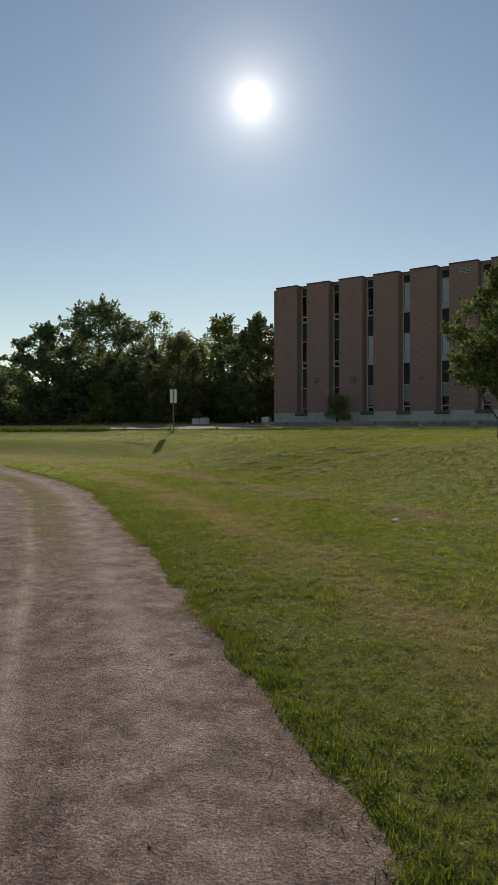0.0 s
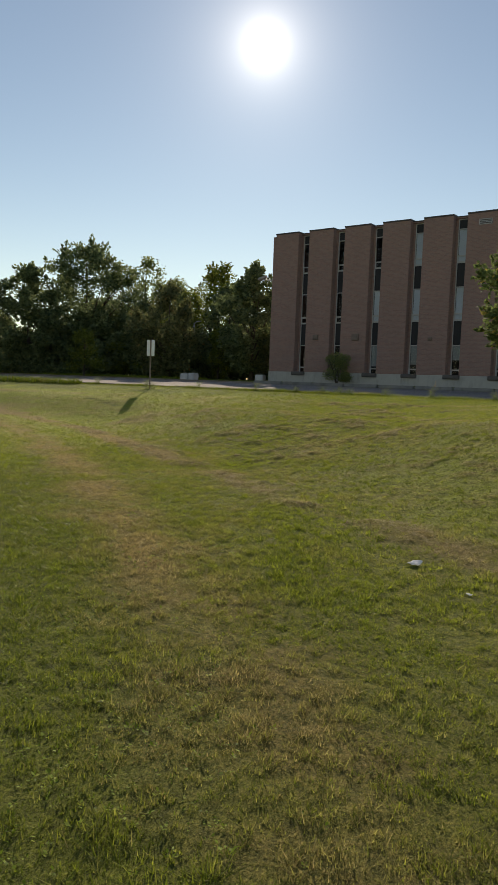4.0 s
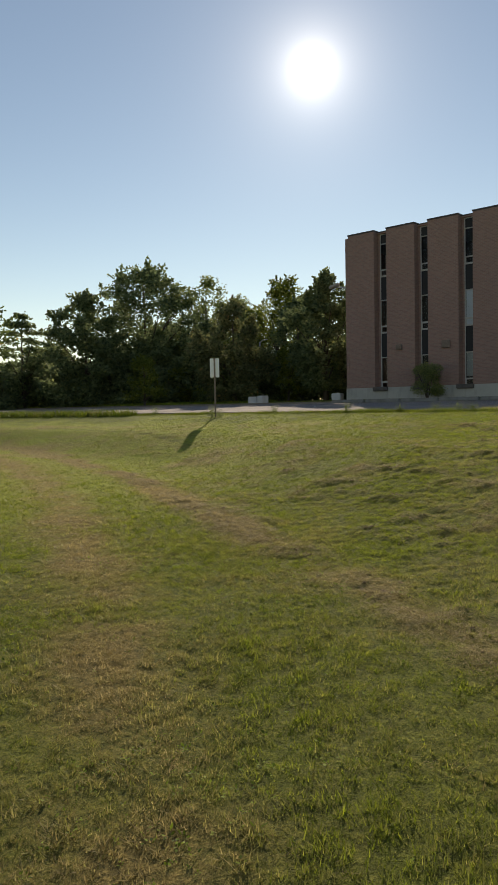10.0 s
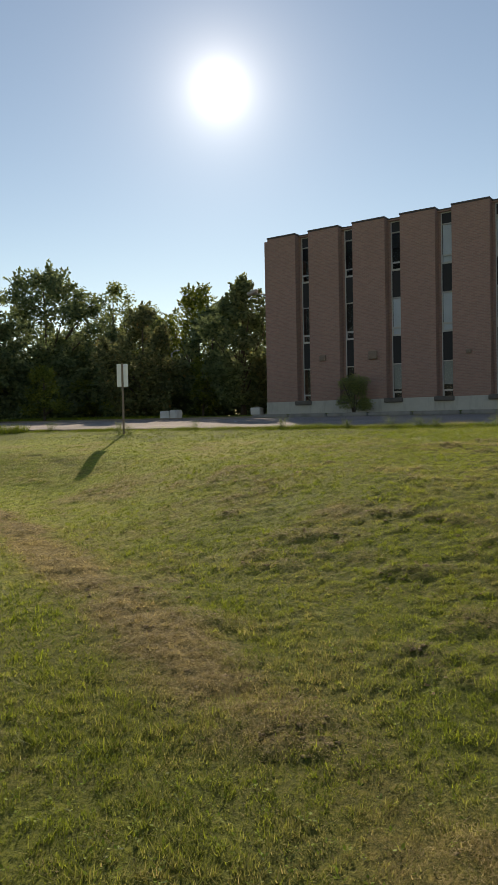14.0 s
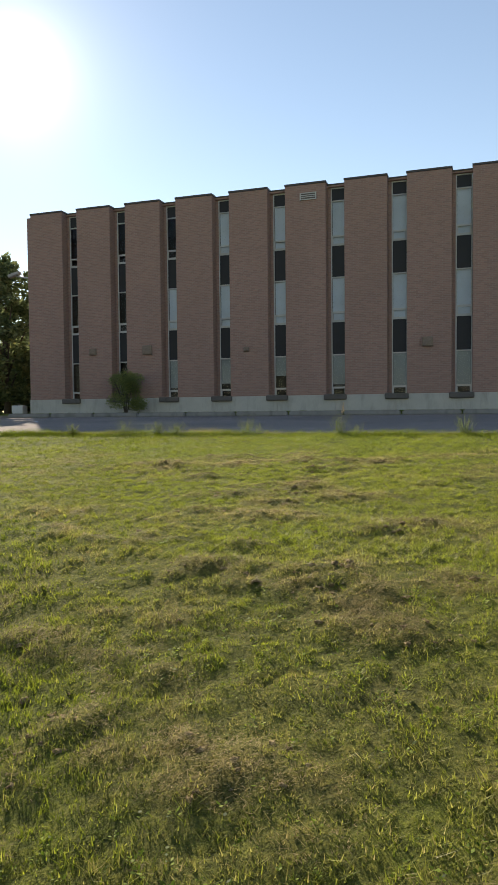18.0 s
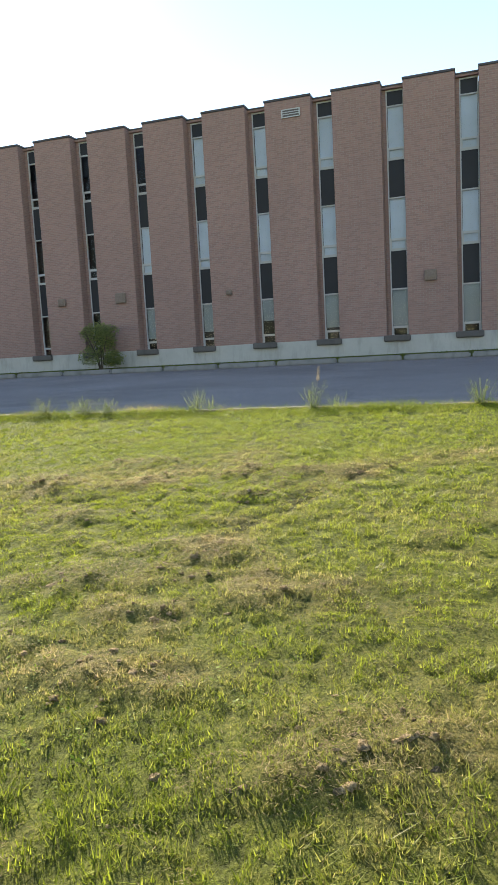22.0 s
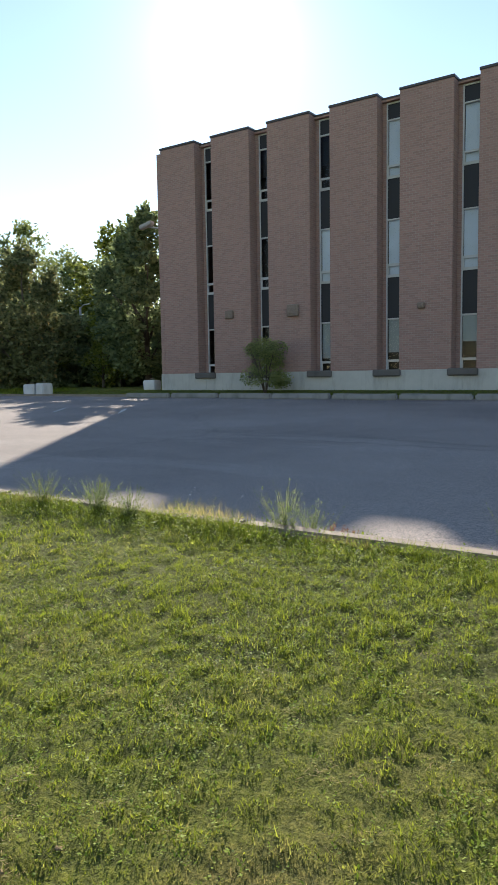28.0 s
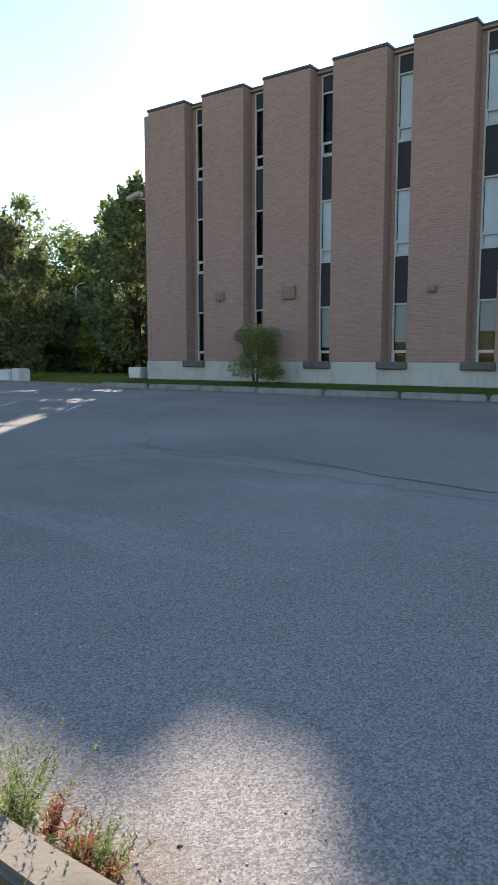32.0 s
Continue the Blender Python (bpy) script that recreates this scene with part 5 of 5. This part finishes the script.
grass("edge_grass", "ragged grass fringe along the gravel track", x, y, 0.030, 0.0032, 1.0, 0.5 * (into_track(x, y) > 0.02) - 0.1, tone=0.4 * r.beta(1.0, 1.0, len(x)), lift=0.07 * np.clip(into_track(x, y) / 0.15, 0, 1))
# weeds in the track
x, y = scatter(260000, -26, 3, 0, 14.5, lambda x, y: np.where((into_track(x, y) > 0.05) & (into_track(x, y) < 2.6), 1, 0) * np.clip((track_weed(x, y, into_track(x, y)) - 0.03) * 4.0, 0, 1) * (lump(x * 1.6, y * 1.6, 4.4) > 0.08))
me = tri_mesh("track_weeds", blades(x, y, 0.026, 0.0035, 0, 1.5) + np.array((0, 0, 0.078)), BLADE, 3, dry=np.clip(r.normal(0.55, 0.3, len(x)), 0, 1), shade=r.beta(1.0, 2.0, len(x)))
tagged(new("track_weeds", me), "thin dry weeds growing in the gravel track", "weed", kind="stuff")
# tall grass along the kerb
x, y = scatter(110000, -32, 2, 27.5, 28.06, lambda x, y: np.clip((y - 27.45) * 1.8, 0, 1) * (0.25 + 0.75 * vnoise(x, 0 * x, 0.9, 21)))
fringe = 0.035 + 0.13 * np.clip(vnoise(x, 0 * x, 0.9, 21) * 1.6 - 0.6, 0, 1) * np.clip((y - 27.6) * 3, 0.2, 1)
grass("kerb_grass", "tall rank grass along the kerb", x, y, fringe, 0.0032, 0.8, 0.1, tone=0.15 * np.ones(len(x)))
x, y = scatter(26000, -22, -5, 27.96, 28.06, lambda x, y: np.clip(vnoise(x, 0 * x, 1.9, 61) * 2.4 - 0.7, 0, 1))
grass("kerb_overhang", "grass hanging over the kerb", x, y, 0.09, 0.0032, 0.95, 0.4, tone=0.5 * r.beta(1.0, 1.0, len(x)))
x, y = scatter(16000, -20, -9, 28.1, 28.46, lambda x, y: 0.35 * np.clip(vnoise(x, 0 * x, 1.4, 41) * 2.2 - 1.1, 0, 1) + 1.2 * np.exp(-((x + 14.25) / 0.3) ** 2))
straw = grass("kerb_straw", "dry tan grass stalks along the kerb", x, y, np.where(np.abs(x + 14.25) < 0.6, 0.21, 0.11), 0.0024, 0.6, 1.1, tone=0.7 * np.ones(len(x)))
straw.location.z = 0.15
# coarse far lawn
def mid_chance(x, y):
    d = from_ahead(x, y)
    p = np.interp(d, [1.0, 2.4, 6.0, 11.0, 17.0], [0.0, 1.0, 0.8, 0.35, 0.12])
    return np.where(on_track(x, y, -0.02), 0, p) * np.clip(1.9 * cushions(x, y) - 0.35, 0.03, 1) * (1 - 0.6 * torn(x, y))


cx, cy = scatter(225000, -44, 6, 3, 28, mid_chance)
x, y = np.repeat(cx, 6) + r.normal(0, 0.028, 6 * len(cx)), np.repeat(cy, 6) + r.normal(0, 0.028, 6 * len(cx))
ok = (y < 28.02) & ~on_track(x, y, -0.02)
tone = np.repeat(r.beta(0.8, 1.0, len(cx)), 6)[ok]
x, y = x[ok], y[ok]
grass("far_grass", "mown lawn grass further off", x, y, 0.03 * lawn_height(x, y), 0.0058, 0.9, tone=tone)
# grass by the wall and beyond the car park
x, y = scatter(40000, -60, 10, 46.4, 49.5, lambda x, y: np.where((x < -33.8) | (y > 46.0), 1.0, 0))
# tone 0 puts the building's shade into the blades of this strip
grass("verge_grass", "uncut grass strip along the building", x, y, 0.05, 0.012, 0.9, -0.5, tone=np.zeros(len(x)))
x, y = scatter(30000, -90, -30, 27.0, 28.0, lambda x, y: np.clip((y - 27.2) * 2, 0, 1))
grass("roadside_grass", "rank grass along the kerb further off", x, y, 0.30, 0.014, 0.5, 0.35, tone=np.zeros(len(x)))
x, y = scatter(40000, -95, -40, 46.4, 50, lambda x, y: np.ones(len(x)))
grass("roadside_weeds", "rank weeds beyond the car park", x, y, 0.16, 0.02, 0.7, 0.05)


# broad-leaved clover and plantain
def herbs(n, x0, x1, y0, y1, chance, leaf=0.018, each=6, lift=0.02):
    """Small rosettes of pointed leaves."""
    cx, cy = scatter(n, x0, x1, y0, y1, chance)
    m = len(cx) * each
    q = r.uniform(0, 6.28, m)
    grow = np.repeat(r.uniform(0.5, 1.4, len(cx)), each)
    l = leaf * grow * r.uniform(0.6, 1.2, m)
    out = r.uniform(0.0, 0.9, m) * l
    x, y = np.repeat(cx, each) + np.cos(q) * out, np.repeat(cy, each) + np.sin(q) * out
    z = ground_z(np.repeat(cx, each), np.repeat(cy, each)) + r.uniform(0.003, lift, m) * grow
    p = np.stack([x, y, z], 1)
    u = np.stack([np.cos(q), np.sin(q), r.uniform(-0.2, 0.9, m)], 1) * l[:, None]
    v = np.stack([-np.sin(q), np.cos(q), r.uniform(-0.35, 0.35, m)], 1) * (l * r.uniform(0.2, 0.42, m))[:, None]
    return np.stack([p, p + u * 0.5 + v, p + u, p + u * 0.5 - v], 1)


co = herbs(120000, -20, 4, 0, 28, lambda x, y: near_walk(x, y) * np.where(vnoise(x, y, 0.9, 55) * 0.6 + vnoise(x, y, 3.0, 56) * 0.4 + 0.25 * (from_edge(x, y) < 0.9) > 0.6, 0.8, 0.05) * (1 - torn(x, y)), 0.015, 5)
near_kerb = herbs(84000, -19, -6, 24.0, 28.05, lambda x, y: np.clip(1.15 - from_ahead(x, y) / 4.0, 0, 1) * np.clip((y - 24) / 1.5, 0, 1) * np.where(vnoise(x, y, 1.6, 57) * 0.6 + vnoise(x, y, 4.0, 58) * 0.4 > 0.47, 0.62, 0.1), 0.0108, 6, 0.03)
side = herbs(9000, -24, -3, 27.5, 28.05, lambda x, y: (0.1 + 0.7 * (vnoise(x, 0 * x, 1.4, 51) > 0.4)) * np.clip((y - 27.4) * 2.5, 0, 1), 0.015, 7, 0.09)
co = np.concatenate([co, near_kerb, side])
tagged(new("clover", tri_mesh("clover", co, LEAF_WEED, 4)), "clover and broad-leaved weeds among the grass", "weed", kind="stuff")


# dry thatch raked into low heaps
def thatch(n, chance):
    """Tangled straws that lie on the torn turf, some of them standing off."""
    cx, cy = scatter(n, -22, 2, 9, 27, chance)
    reps = 20
    X, Y = np.repeat(cx, reps) + r.normal(0, 0.045, len(cx) * reps), np.repeat(cy, reps) + r.normal(0, 0.03, len(cx) * reps)
    m = len(X)
    d0 = from_ahead(X, Y)
    z = ground_z(X, Y) + r.uniform(0.0, 0.010, m) + np.repeat(np.maximum(r.normal(0.0, 0.02, len(cx)), 0), reps)
    q = np.repeat(r.uniform(0, 6.28, len(cx)), reps) + r.normal(0, 0.7, m)
    l = r.uniform(0.012, 0.038, m)
    up = r.uniform(-0.25, 0.55, m)
    p = np.stack([X, Y, z], 1)
    d = np.stack([np.cos(q), np.sin(q), up], 1) * l[:, None]
    w = np.stack([-np.sin(q), np.cos(q), 0 * q], 1) * np.interp(d0, [1.5, 5.0, 9.0], [0.0012, 0.003, 0.005])[:, None]
    co = np.stack([p - w, p + w, p + d], 1)
    shade = np.clip(0.6 * np.repeat(r.beta(0.9, 1.1, len(cx)), reps) + 0.4 * r.beta(1.2, 1.4, m), 0, 1)
    return tri_mesh("thatch", co, THATCH, 3, shade=shade)


tagged(new("dry_thatch", thatch(215000, lambda x, y: np.interp(from_ahead(x, y), [0, 1.5, 4, 9, 13], [1.0, 0.9, 0.4, 0.2, 0.0]) * np.clip(torn(x, y) * 1.2 - 0.15, 0.01, 1) * (0.3 + 0.9 * pillow(x, y, 9.0, 6)) * (y < 27) * ~on_track(x, y))),
       "dry brown thatch and mown grass in low heaps", "dry grass", kind="stuff")


# torn clods of turf in the heaps, loose stones on track and asphalt
def lumps(x, y, z, size, r, flat, detail, jitter):
    """Rough pebbles or clods as loose triangles."""
    bm = bmesh.new()
    bmesh.ops.create_icosphere(bm, subdivisions=detail, radius=1.0)
    bm.verts.ensure_lookup_table()
    base = np.array([v.co[:] for v in bm.verts])
    tris = np.array([[v.index for v in f.verts] for f in bm.faces])
    bm.free()
    n = len(x)
    k = r.uniform(1 - jitter, 1 + jitter, (n, len(base)))
    p = base[None] * k[:, :, None] * (size[:, None, None] * np.stack([r.uniform(0.7, 1.4, n), r.uniform(0.7, 1.3, n), flat * r.uniform(0.7, 1.2, n)], 1)[:, None, :])
    q = r.uniform(0, 6.28, n)
    c, s = np.cos(q)[:, None], np.sin(q)[:, None]
    px, py = p[:, :, 0] * c - p[:, :, 1] * s, p[:, :, 0] * s + p[:, :, 1] * c
    p = np.stack([px + x[:, None], py + y[:, None], p[:, :, 2] + z[:, None]], -1)
    nb = len(base)
    me = bpy.data.meshes.new("lumps")
    me.vertices.add(n * nb)
    me.vertices.foreach_set("co", p.astype(np.float32).ravel())
    f = (tris[None] + (np.arange(n) * nb)[:, None, None]).reshape(-1, 3)
    me.loops.add(f.size)
    me.loops.foreach_set("vertex_index", f.astype(np.int32).ravel())
    me.polygons.add(len(f))
    me.polygons.foreach_set("loop_start", np.arange(len(f), dtype=np.int32) * 3)
    me.update(calc_edges=True)
    return me


hx = np.concatenate([np.full(12, a) for a, b in HEAPS]) + r.normal(0, 0.24, 12 * len(HEAPS))
hy = np.concatenate([np.full(12, b) for a, b in HEAPS]) + r.normal(0, 0.15, 12 * len(HEAPS))
tx, ty = scatter(40000, -20, -5, 10, 26.5, lambda x, y: np.interp(from_ahead(x, y), [0, 2, 5, 9], [1.0, 0.8, 0.25, 0.05]) * np.clip(torn(x, y) - 0.25, 0, 1) * (vnoise(x, y, 3.2, 18) > 0.5))
hx, hy = np.concatenate([hx, tx[:2600]]), np.concatenate([hy, ty[:2600]])
size = np.minimum(r.gamma(2.0, 0.0036, len(hx)) + 0.004, 0.02)
me = lumps(hx, hy, ground_z(hx, hy), size, r, 0.55, 2, 0.7)
me.materials.append(CLOD)
tagged(new("turf_clods", me), "brown torn turf clods lying on the grassy bank", "clods", kind="stuff")
x, y = scatter(24000, -14, 3, -1, 12, lambda x, y: (into_track(x, y) > 0.03) * np.exp(-from_walk(x, y) / 2.5) * 0.6)
size = r.gamma(2.0, 0.0011, len(x)) + 0.0015
me = lumps(x, y, 0.012 * lump(x, y, 5.0) + 0.005 * wave(x * 17, y * 17) + 0.001, size, r, 0.7, 1, 0.25)
me.materials.append(STONE)
tagged(new("track_stones", me), "loose small stones on the gravel track", "gravel", kind="stuff")
x, y = scatter(6000, -16, -9, 28.3, 31.5, lambda x, y: np.exp(-(y - 28.3) / 1.1))
size = r.gamma(2.0, 0.0009, len(x)) + 0.0014
me = lumps(x, y, np.interp(y, [28.2, 28.6, 46.2], [1.215, 1.22, 1.6]) + 0.012 * wave(x * 0.5, y * 0.5, 3.0) + 0.001, size, r, 0.7, 1, 0.25)
me.materials.append(STONE)
tagged(new("kerbside_stones", me), "loose grit and small stones beside the kerb", "gravel", kind="stuff")
